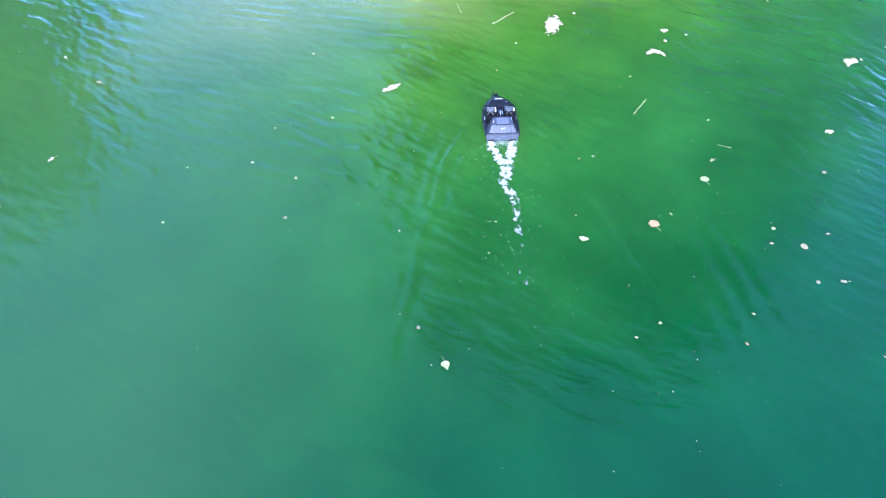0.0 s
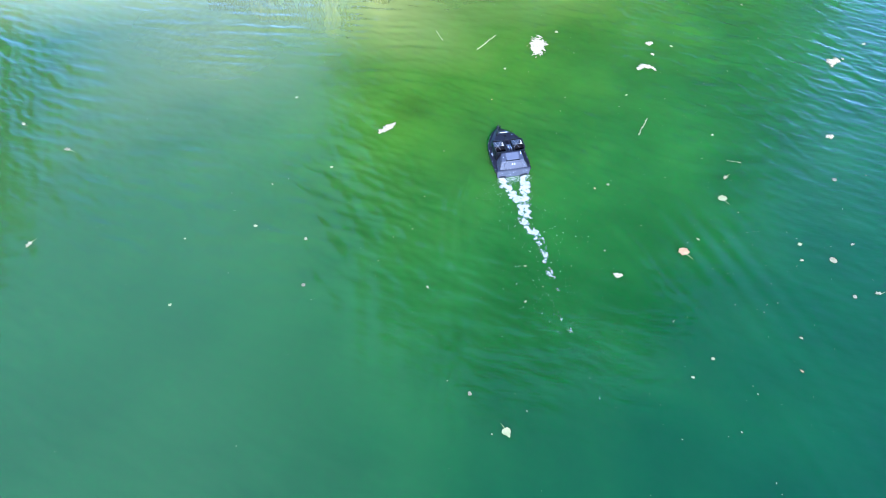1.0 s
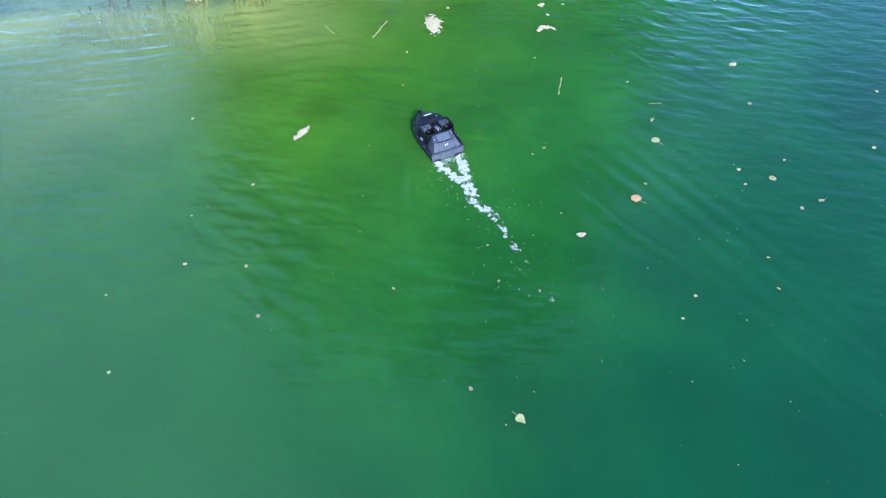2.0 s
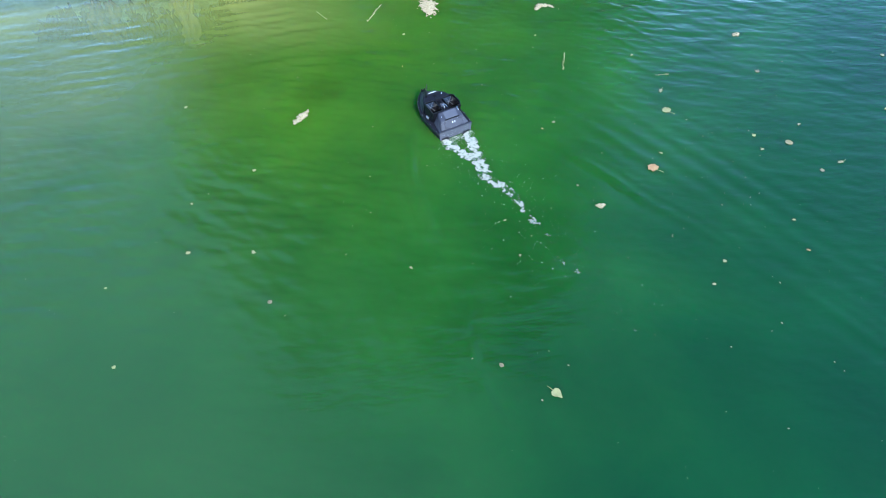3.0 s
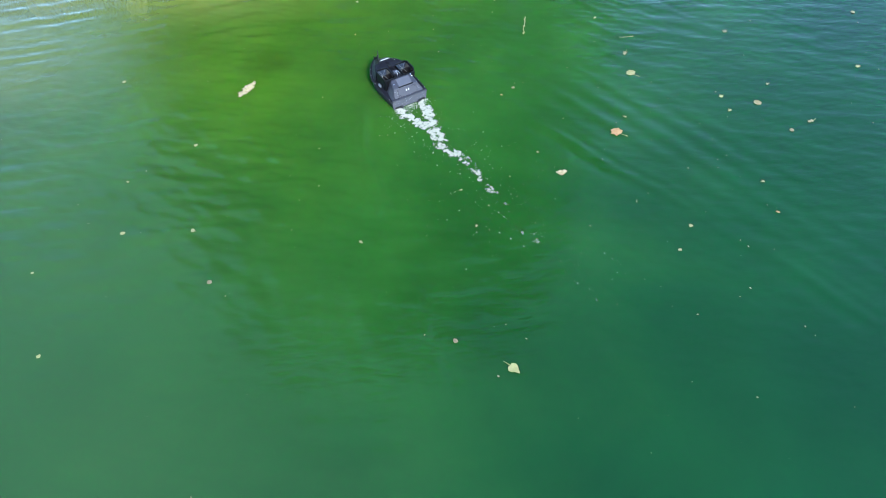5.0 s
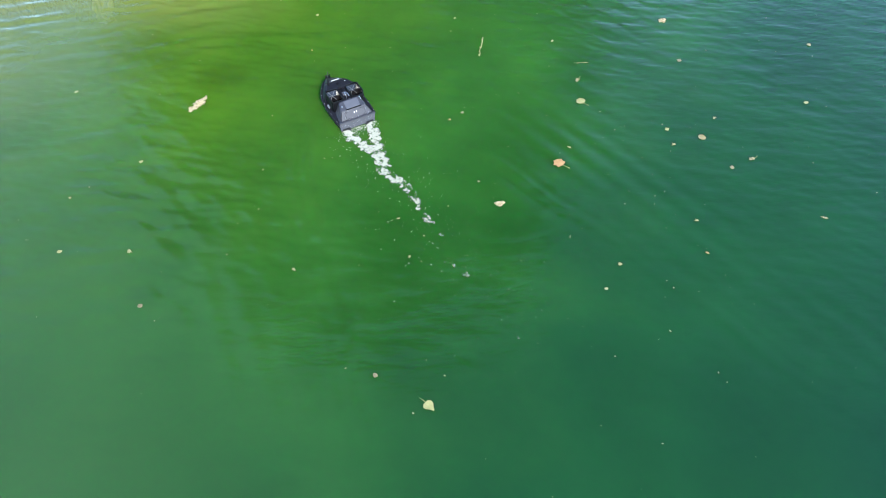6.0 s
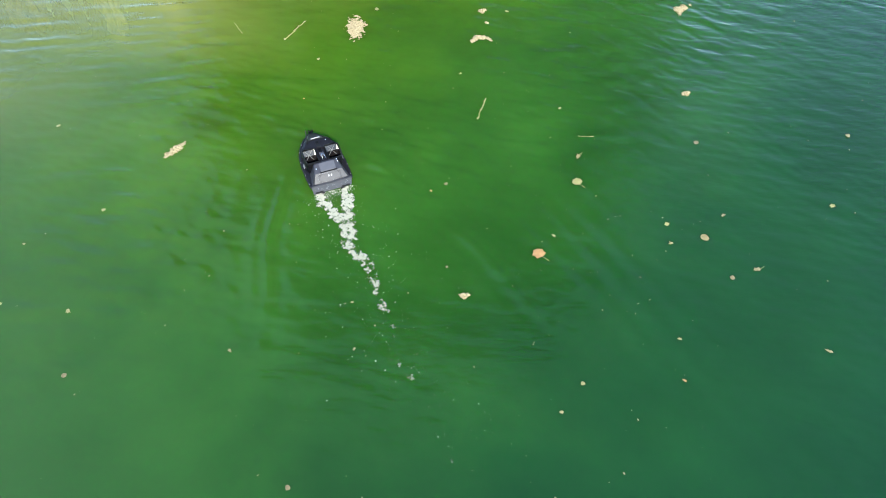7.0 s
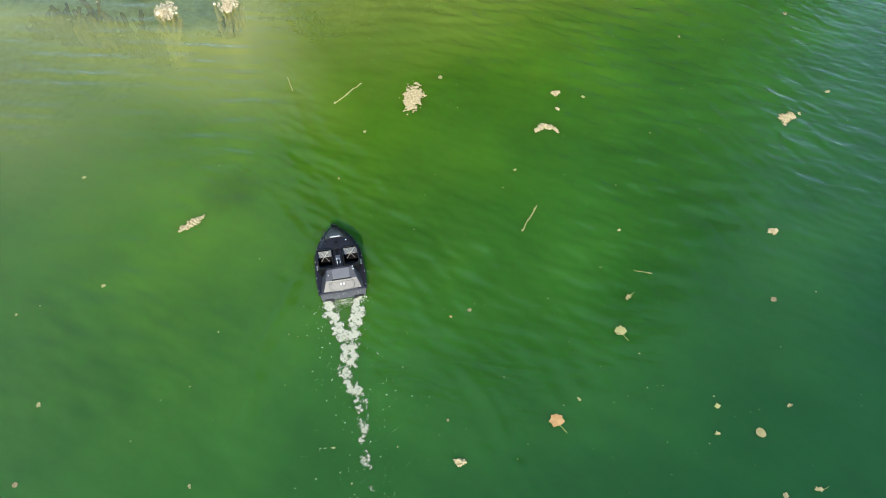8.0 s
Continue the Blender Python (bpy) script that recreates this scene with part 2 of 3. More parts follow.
def height(x, y):
    """The water's height at a place: wind ripples, and the two arms of the wake."""
    x, y = np.asarray(x, float), np.asarray(y, float)
    ripple = 0 * x
    for kx, ky, ph, a in RIPPLES:
        ripple = ripple + a * np.sin(kx * x + ky * y + ph)
    lap = 0 * x
    for kx, ky, ph, a in SHORE_RIPPLES:
        lap = lap + a * np.sin(kx * x + ky * y + ph)
    near = 1 / (1 + np.exp(-(y - 0.35 * (x + 1) - 1.15) / 0.40)) / (1 + np.exp(-(x + 3.7) / 0.3))
    ripple = ripple * (1 - 0.7 * near / (1 + np.exp((x - 1.2) / 0.5))) + lap * near * (0.6 + 0.5 * smooth_field(1.7 * x, 1.7 * y, 8))
    calm = np.exp(-(((x - 0.4) / 1.5) ** 2 + ((y + 0.3) / 1.5) ** 2))
    ripple = ripple * (1 - 0.76 / (1 + np.exp((y + 1.3 - 0.35 * np.maximum(x, 0)) / 0.5)))
    open_water = 1 + 0.55 / (1 + np.exp(-(x - 1.9) / 0.5)) - 0.15 / (1 + np.exp(-(y - 0.2) / 0.5)) / (1 + np.exp(-(x - 1.2) / 0.5))
    h = ripple * open_water * (0.42 + 0.80 * smooth_field(x, y, 3)) * (1 - 0.32 * calm)
    s = np.maximum(-y + 0.25, 1e-3)
    arm = 0.10 + 0.55 * s ** 0.62
    d = np.abs(x) - arm
    grow = np.clip(s / 0.5, 0, 1) * np.exp(-s / 3.2)
    wobble = 0.6 + 0.4 * np.sin(3.1 * s + 1.5 * np.sign(x))
    pulse = 0.55 + 0.45 * np.sin(9.5 * s + 2.2 * np.sin(2.7 * s) + 1.3 * np.sign(x)) ** 2
    bend = d + 0.02 * np.sin(6.1 * s + np.sign(x))
    h = h + 0.0190 * grow * wobble * pulse * (np.exp(-(bend / 0.05) ** 2) - 0.5 * np.exp(-((bend + 0.09) / 0.055) ** 2) + 0.45 * np.exp(-((bend - 0.12) / 0.05) ** 2))
    h = h + 0.0021 * (1 + 0.9 * (x > 0)) * grow * (0.35 + smooth_field(2 * x, 2 * y, 21)) * np.exp(-((d - 0.62) / 0.60) ** 2) * np.cos(2 * math.pi * (d + 0.12 * s) / 0.22)
    edge = np.clip((7.9 - np.maximum(np.abs(x - 0.6), np.abs(y - 0.6))) / 1.5, 0, 1)
    return h * edge


def mesh_of(name, verts, faces, material, smooth=True):
    me = bpy.data.meshes.new(name)
    me.from_pydata([tuple(v) for v in verts], [], faces)
    me.materials.append(material)
    if smooth:
        me.polygons.foreach_set("use_smooth", [True] * len(me.polygons))
    me.update()
    return me


def build_water():
    n, r, cx, cy = 860, 8.0, 0.6, 0.6
    ax = np.linspace(-r, r, n + 1)
    gx, gy = np.meshgrid(ax + cx, ax + cy)
    v = np.stack([gx.ravel(), gy.ravel(), height(gx.ravel(), gy.ravel())], 1)
    i = (np.arange(n)[:, None] * (n + 1) + np.arange(n)[None]).ravel()
    quads = np.stack([i, i + 1, i + n + 2, i + n + 1], 1).tolist()
    k = len(v)
    far = 2500.0
    ring = [(-far, -far, 0), (far, -far, 0), (far, far, 0), (-far, far, 0)]
    south, east = list(range(0, n + 1)), [a * (n + 1) + n for a in range(n + 1)]
    north, west = [n * (n + 1) + a for a in range(n, -1, -1)], [a * (n + 1) for a in range(n, -1, -1)]
    for side, (a, b) in zip((south, east, north, west), ((0, 1), (1, 2), (2, 3), (3, 0))):
        quads.append([k + a, k + b] + side[::-1])
    me = mesh_of("water", v.tolist() + ring, quads, WATER)
    return tagged(new("water", me), "turbid green lake water with fine wind ripples", "water", kind="structure")


build_water()


# ---- helpers for things ----
def part(name, bm, material, parent, label=""):
    me = bpy.data.meshes.new(name)
    bm.to_mesh(me)
    bm.free()
    me.materials.append(material)
    ob = new(name, me)
    ob.parent = parent
    return tagged(ob, label)


def thing(name, label, category, m=None, group=""):
    ob = new(name)
    ob.empty_display_size = 0.05
    if m is not None:
        ob.matrix_world = m
    return tagged(ob, label, category, group)


def shell(verts, faces, smooth=False):
    bm = bmesh.new()
    vs = [bm.verts.new(v) for v in verts]
    for f in faces:
        try:
            bm.faces.new([vs[i] for i in f]).smooth = smooth
        except ValueError:
            pass
    bmesh.ops.recalc_face_normals(bm, faces=bm.faces[:])
    return bm


def block(x0, x1, y0, y1, z0, z1, bevel=0.004, m=None):
    bm = bmesh.new()
    bmesh.ops.create_cube(bm, size=1, matrix=Matrix.Translation(((x0 + x1) / 2, (y0 + y1) / 2, (z0 + z1) / 2)) @ Matrix.Diagonal((x1 - x0, y1 - y0, z1 - z0, 1)))
    if bevel:
        bmesh.ops.bevel(bm, geom=bm.edges[:], offset=bevel, segments=2, affect="EDGES", profile=0.5)
    if m is not None:
        bmesh.ops.transform(bm, matrix=m, verts=bm.verts[:])
    return bm


def tube(points, radii, sides=8):
    """A closed tube along points."""
    vs, fs = [], []
    pts = [Vector(p) for p in points]
    for i, p in enumerate(pts):
        d = (pts[min(i + 1, len(pts) - 1)] - pts[max(i - 1, 0)]).normalized()
        a = d.orthogonal().normalized()
        b = d.cross(a)
        for k in range(sides):
            t = 2 * math.pi * k / sides
            vs.append(p + radii[i] * (math.cos(t) * a + math.sin(t) * b))
    for i in range(len(pts) - 1):
        for k in range(sides):
            fs.append((i * sides + k, i * sides + (k + 1) % sides, (i + 1) * sides + (k + 1) % sides, (i + 1) * sides + k))
    fs.append(tuple(range(sides))[::-1])
    fs.append(tuple((len(pts) - 1) * sides + k for k in range(sides)))
    return shell(vs, fs, True)


def spread(xs, ys, x):
    return float(np.interp(x, xs, ys))


# ---- the bait boat ----
def half_width(y):
    return spread((-0.327, -0.22, -0.08, 0.04, 0.12, 0.18, 0.23, 0.27, 0.30, 0.323), (0.177, 0.183, 0.184, 0.174, 0.151, 0.123, 0.093, 0.063, 0.037, 0.009), y)


def gunwale(y):
    return spread((-0.327, -0.1, 0.15, 0.323), (0.088, 0.100, 0.108, 0.112), y)


def roof(y):
    return spread((-0.325, -0.262, -0.188, 0.0, 0.10, 0.17, 0.26, 0.323), (0.094, 0.158, 0.199, 0.202, 0.206, 0.182, 0.138, 0.116), y)


def build_boat():
    boat = thing("bait_boat", "dark slate-grey radio-controlled bait boat afloat on green water", "boat")
    ys = sorted({-0.327, -0.29, -0.262, -0.225, -0.188, -0.165, -0.11, -0.055, 0.0, 0.04, 0.08, 0.115, 0.15, 0.185, 0.22, 0.25, 0.28, 0.305, 0.323})
    # hull: section from the keel over the chine to the gunwale and its inner lip
    sec = []
    for y in ys:
        w, g = half_width(y), gunwale(y)
        up = max(0.0, (y - 0.12) / 0.2)
        keel, chine = -0.055 + 0.075 * up ** 2, -0.030 + 0.085 * up ** 1.6
        half = [(0.0, keel), (w * 0.70 * (1 - 0.3 * up), chine), (w * 0.915, 0.004 + 0.05 * up), (w * 0.965, g * 0.62), (w, g - 0.012), (w + 0.004, g - 0.006), (w + 0.003, g + 0.001), (w - 0.010, g + 0.002)]
        sec.append([(-x, y, z) for x, z in half[::-1]] + [(x, y, z) for x, z in half[1:]])
    n = len(sec[0])
    vs = [p for s in sec for p in s]
    fs = [(i * n + k, i * n + k + 1, (i + 1) * n + k + 1, (i + 1) * n + k) for i in range(len(sec) - 1) for k in range(n - 1)]
    fs.append(tuple(range(n)))
    fs.append(tuple((len(sec) - 1) * n + k for k in range(n)))
    part("hull", shell(vs, fs), HULL, boat, "slate-grey plastic hull with a pointed bow")
    # flat side deck inside the gunwale
    vs, fs = [], []
    for y in ys:
        w, g = half_width(y) - 0.008, gunwale(y) - 0.001
        vs += [(-w, y, g), (-w * 0.5, y, g + 0.002), (0, y, g + 0.003), (w * 0.5, y, g + 0.002), (w, y, g)]
    for i in range(len(ys) - 1):
        fs += [(i * 5 + k, i * 5 + k + 1, i * 5 + k + 6, i * 5 + k + 5) for k in range(4)]
    part("side_deck", shell(vs, fs), HULL, boat, "dark flat side deck")

    def moulding(stations, name, label, mat):
        """A raised cover: y, half widths at foot, shoulder and crown, and the crown's height."""
        vs, fs, n = [], [], 9
        for y, foot, shoulder, crown, z in stations:
            g = gunwale(y) - 0.002
            foot = min(foot, half_width(y) - 0.010)
            half = [(foot, g), (shoulder + 0.5 * (foot - shoulder), g + 0.42 * (z - g)), (shoulder, z - 0.007), (crown, z), (0, z + 0.003)]
            vs += [(-x, y, q) for x, q in half] + [(x, y, q) for x, q in half[-2::-1]]
        m = len(stations)
        for i in range(m - 1):
            fs += [(i * n + k, i * n + k + 1, (i + 1) * n + k + 1, (i + 1) * n + k) for k in range(n - 1)]
        fs += [tuple(range(n)), tuple((m - 1) * n + k for k in range(n))]
        return part(name, shell(vs, fs), mat, boat, label)

    moulding([(0.004, 0.168, 0.148, 0.130, 0.196), (0.04, 0.166, 0.140, 0.118, 0.203), (0.10, 0.150, 0.112, 0.088, 0.207), (0.15, 0.125, 0.086, 0.062, 0.192),
              (0.20, 0.098, 0.062, 0.044, 0.167), (0.26, 0.062, 0.038, 0.026, 0.138), (0.312, 0.022, 0.012, 0.006, 0.118)], "foredeck", "raised dark foredeck, rounded towards the bow", HULL)
    moulding([(-0.327, 0.166, 0.152, 0.147, 0.094), (-0.264, 0.160, 0.124, 0.116, 0.158), (-0.190, 0.146, 0.104, 0.094, 0.199), (-0.172, 0.142, 0.100, 0.090, 0.198)],
             "stern_cover", "grey stern cover with sloping shoulders", DECK)
    # rub rail
    for s in (-1, 1):
        part("rub_rail", tube([(s * (half_width(y) + 0.004), y, gunwale(y) - 0.010) for y in ys], [0.0055] * len(ys), 6), RUBBER, boat, "black rubber rub rail")
    # hoppers: open black bins with a sloping forward wall
    for s in (-1, 1):
        plan = [(0.042, 0.000), (0.140, 0.000), (0.157, -0.022), (0.157, -0.145), (0.146, -0.168), (0.042, -0.168)]
        n = len(plan)
        top = [0.208, 0.217, 0.220, 0.217, 0.202, 0.204]
        vs = [(s * x, y, 0.100) for x, y in plan] + [(s * x, y, t) for (x, y), t in zip(plan, top)]
        vs += [(s * (x + (0.006 if x < 0.1 else -0.006)), y + (-0.006 if y > -0.08 else 0.006), t) for (x, y), t in zip(plan, top)]
        fs = []
        for i in range(n):
            j = (i + 1) % n
            fs += [(i, j, n + j, n + i), (n + i, n + j, 2 * n + j, 2 * n + i)]
        hop = part("hopper", shell(vs, fs), BLACK, boat, "open glossy black bait hopper")
        x0, x1 = 0.048, 0.151
        prof = [(-0.162, 0.203), (-0.158, 0.062), (-0.085, 0.062), (-0.036, 0.166), (-0.006, 0.204)]
        vs = [(s * x, y, z) for x in (x0, x1) for y, z in prof]
        fs = [(i, i + 1, 5 + i + 1, 5 + i) for i in range(4)] + [(0, 4, 3, 2, 1), (5, 6, 7, 8, 9)]
        part("liner", shell(vs, fs), LINER, hop)
        rim = [(s * x, y, t + 0.002) for i, ((x, y), t) in enumerate(zip(plan, top))]
        part("rim", tube(rim + rim[:1], [0.0048] * (n + 1), 6), RUBBER, hop)
        # added pale strips: the glint where the funnel's facets meet
        for a, reach in ((36, 0.052), (-40, 0.052), (88, 0.030)):
            m = Matrix.Translation((s * 0.100, -0.0335, 0.1715)) @ Euler((radians(51.7), 0, 0)).to_matrix().to_4x4() @ Euler((0, 0, radians(a))).to_matrix().to_4x4()
            part("edge_glint", block(-0.0012, 0.0012, -reach, reach, -0.003, 0.003, 0, m), EDGE_GLINT, hop, "pale strip added for the glint on the inner edges of the hopper")
    part("well_edge", block(-0.150, -0.046, -0.176, -0.169, 0.180, 0.203, 0.002), BLACK, boat, "black edge of the hopper well")
    part("well_edge", block(0.046, 0.150, -0.176, -0.169, 0.180, 0.203, 0.002), BLACK, boat, "black edge of the hopper well")
    # cover's hatch, seam, switches
    slope = math.atan2(0.041, 0.074)
    m = Matrix.Translation((0.004, -0.2245, 0.1815)) @ Euler((slope, 0, 0)).to_matrix().to_4x4()
    part("hatch", block(-0.066, 0.066, -0.038, 0.040, -0.002, 0.006, 0.003, m), HATCH, boat, "light blue-grey hatch panel")
    part("seam", block(-0.074, 0.074, -0.0480, -0.0395, -0.004, 0.0052, 0, m), BLACK, boat, "black seam under the hatch")
    slant = Matrix.Translation((0, -0.2945, 0.127)) @ Euler((radians(45.4), 0, 0)).to_matrix().to_4x4()
    part("seam", block(-0.094, 0.094, -0.0335, 0.0295, -0.003, 0.0012, 0, slant), BLACK, boat)
    plate = part("stern_plate", block(-0.0915, 0.0915, -0.031, 0.027, -0.003, 0.0030, 0.001, slant), DECK, boat, "grey plate screwed to the sloping stern")
    for x, y in ((-0.080, -0.022), (0.080, -0.022), (-0.080, 0.018), (0.080, 0.018)):
        part("screw", tube([slant @ Vector((x, y, 0.002)), slant @ Vector((x, y, 0.0045))], [0.0034, 0.0028], 8), BLACK, plate)
    for x, y in ((-0.092, -0.225), (0.098, -0.185), (0.100, -0.205)):
        part("switch", tube([(x, y, roof(y) - 0.022), (x, y, roof(y) + 0.006)], [0.005, 0.004], 8), STEEL, boat, "small steel switch")
    for x0, x1 in ((-0.118, -0.150), (0.118, 0.150)):
        part("seam", tube([(x0, -0.266, 0.1575), (x1, -0.320, 0.1020)], [0.0018, 0.0018], 5), BLACK, boat)
    part("seam", tube([(-0.150, -0.3225, 0.0995), (0.150, -0.3225, 0.0995)], [0.0018, 0.0018], 5), BLACK, boat)
    # stern lip, mark, transom trim
    part("stern_lip", block(-0.172, 0.172, -0.336, -0.316, 0.084, 0.098, 0.004), DECK, boat)
    for x in (-0.007, 0.016):
        b = block(-0.0035, 0.0035, -0.008, 0.008, -0.001, 0.002, 0, Matrix.Translation((x, -0.2905, 0.1352)) @ Euler((radians(45), 0, radians(-22))).to_matrix().to_4x4())
        part("mark", b, WHITE, boat, "small white emblem")
    for s in (-1, 1):
        part("transom_plate", block(s * 0.115 - 0.035, s * 0.115 + 0.035, -0.341, -0.331, 0.008, 0.024, 0.003), RUBBER, boat, "black plate on the transom")
        part("propeller_tunnel", tube([(s * 0.09, -0.30, -0.012), (s * 0.09, -0.350, -0.012)], [0.024, 0.024], 12), RUBBER, boat)
    tr = [(-0.166, -0.3285, 0.004), (0.166, -0.3285, 0.004), (0.174, -0.3285, 0.084), (-0.174, -0.3285, 0.084)]
    tr += [(x, y - 0.005, z) for x, y, z in tr]
    part("transom", shell(tr, [(0, 1, 2, 3), (4, 5, 6, 7), (0, 1, 5, 4), (1, 2, 6, 5), (2, 3, 7, 6), (3, 0, 4, 7)]), HATCH, boat, "grey transom plate, wet with spray")
    rnd = random.Random(8)
    vs, fs = [], []
    for k in range(120):
        if k % 2:
            y = -0.264 - 0.060 * rnd.random()
            x, z = rnd.uniform(-0.12, 0.12), 0.158 - (-0.264 - y) * 1.0159 + 0.0015
        else:
            x, y, z = rnd.uniform(-0.165, 0.165), -0.3335, rnd.uniform(0.010, 0.082)
        r, b = 0.0009 + 0.0022 * rnd.random() ** 2, len(vs)
        vs += [(x + r * u, y + r * v, z + r * w) for u, v, w in ((1, 0, 0), (-1, 0, 0), (0, 1, 0), (0, -1, 0), (0, 0, 1), (0, 0, -1))]
        fs += [(b + i, b + j, b + q) for i, j, q in ((0, 2, 4), (2, 1, 4), (1, 3, 4), (3, 0, 4), (2, 0, 5), (1, 2, 5), (3, 1, 5), (0, 3, 5))]
    tagged(part("spray_drops", shell(vs, fs, True), STEEL, boat), "glinting drops of spray on the stern", kind="stuff")
    # console between the hoppers
    con = part("console", block(-0.036, 0.036, -0.172, 0.004, 0.100, 0.190, 0.006), HULL, boat, "raised grey spine between the hoppers")
    part("handle", tube([(-0.011, -0.150, 0.186), (-0.011, -0.148, 0.218), (-0.010, -0.108, 0.224), (0.012, -0.108, 0.224), (0.013, -0.148, 0.218), (0.013, -0.150, 0.186)], [0.0021] * 6, 8), STEEL, con, "shiny steel carrying handle")
    part("latch", block(-0.020, 0.020, -0.100, -0.060, 0.188, 0.204, 0.004), HATCH, con, "grey latch block")
    part("channel", block(-0.015, 0.015, -0.056, 0.003, 0.186, 0.1935, 0.002), BLACK, con, "black channel down the spine")
    part("channel", block(-0.017, 0.017, 0.006, 0.046, 0.2020, 0.2095, 0.002), RUBBER, boat, "dark channel in the foredeck")
    part("groove", block(-0.014, 0.014, 0.052, 0.080, 0.2050, 0.2110, 0.002), BLACK, boat, "dark recess in the foredeck")
    # foredeck fittings
    m = Matrix.Translation((0, 0.140, 0.1985)) @ Euler((-0.36, 0, 0)).to_matrix().to_4x4()
    lid = [(-0.060, -0.036), (0.060, -0.036), (0.052, 0.012), (0.036, 0.040), (-0.036, 0.040), (-0.052, 0.012)]
    for grow, low, high, mat, name, label in ((1.07, -0.012, 0.0035, BLACK, "seam", ""), (1.0, -0.012, 0.0062, DECK, "bow_hatch", "grey six-sided hatch on the foredeck")):
        vs = [m @ Vector((grow * x, grow * y, z)) for z in (low, high) for x, y in lid]
        part(name, shell(vs, [tuple(range(6)), tuple(range(6, 12))] + [(i, (i + 1) % 6, 6 + (i + 1) % 6, 6 + i) for i in range(6)]), mat, boat, label)
    part("light_bar", block(-0.040, 0.040, 0.112, 0.121, 0.210, 0.221, 0.003), WHITE, boat, "white light bar")
    ant = part("antenna", tube([(-0.082, 0.075, 0.185), (-0.079, 0.081, 0.27), (-0.075, 0.088, 0.352)], [0.0055, 0.0046, 0.0036], 8), RUBBER, boat, "thin black whip antenna")
    part("antenna_base", tube([(-0.0825, 0.074, 0.178), (-0.082, 0.075, 0.198), (-0.082, 0.0755, 0.206)], [0.009, 0.008, 0.004], 10), STEEL, ant)
    part("antenna_base", tube([(0.078, 0.076, 0.178), (0.078, 0.076, 0.203), (0.078, 0.076, 0.212)], [0.008, 0.006, 0.003], 10), STEEL, boat)
    cleat = part("bow_cleat", block(-0.019, 0.019, 0.282, 0.318, 0.108, 0.132, 0.006), BLACK, boat, "black forked bow cleat")
    for s in (-1, 1):
        part("prong", tube([(s * 0.010, 0.300, 0.122), (s * 0.016, 0.303, 0.142), (s * 0.019, 0.304, 0.154)], [0.008, 0.007, 0.005], 8), BLACK, cleat)
    # side lamps, rivets and labels along the gunwale
    for s in (-1, 1):
        for y in (-0.290, -0.175, -0.02, 0.10, 0.19):
            part("side_lamp", tube([(s * (half_width(y) + 0.001), y, gunwale(y) + 0.001), (s * (half_width(y) + 0.001), y, gunwale(y) + 0.005)], [0.0032, 0.002], 8), WHITE, boat, "small white side lamp")
        y = -0.095
        tilt = Euler((0, radians(s * 55), 0)).to_matrix().to_4x4()
        part("side_label", block(-0.010, 0.010, -0.024, 0.024, 0, 0.003, 0.001, Matrix.Translation((s * (half_width(y) - 0.016), y, gunwale(y) + 0.022)) @ tilt), LABEL, boat, "pale sticker on the side")
    return boat


build_boat()


# ---- foam from the two propellers, and loose bubbles ----
def foam_axis(s):
    return -0.025 + 0.035 * math.sin(5.1 * s + 0.6) + 0.022 * math.sin(11.3 * s)


def foam_density(x, y):
    s = -y
    v = -0.8
    if s < 0.95:
        for sx in (-1, 1):
            c = sx * spread((0.33, 0.45, 0.80), (0.112, 0.100, 0.010), s) - 0.012
            w = spread((0.33, 0.50, 0.95), (0.034, 0.062, 0.042), s)
            v = max(v, 0.9 - ((x - c) / w) ** 2)
    if s > 0.62:
        w = spread((0.62, 0.9, 1.3, 1.7, 2.2), (0.040, 0.056, 0.052, 0.050, 0.044), s)
        v = max(v, 0.9 - ((x - foam_axis(s) * min(1, (s - 0.6) / 0.4)) / w) ** 2)
    n = noise.fractal(Vector((x * 20, y * 20, 3.1)), 0.75, 2.3, 5)
    lace = abs(noise.noise(Vector((x * 55, y * 55, 7.7))))
    gaps = noise.noise(Vector((x * 7, y * 9.5, 9.0)))
    fade = spread((0.33, 0.8, 1.2, 1.6, 2.0, 2.4), (-0.08, -0.16, -0.34, -0.72, -1.10, -1.9), s)
    grit = noise.noise(Vector((x * 105, y * 105, 2.2)))
    return v + 1.15 * n + 0.25 * grit + fade + 0.50 - 0.35 * (lace < 0.07) + gaps * spread((0.5, 0.9, 1.3, 2.4), (0.08, 0.22, 0.65, 1.7), s)


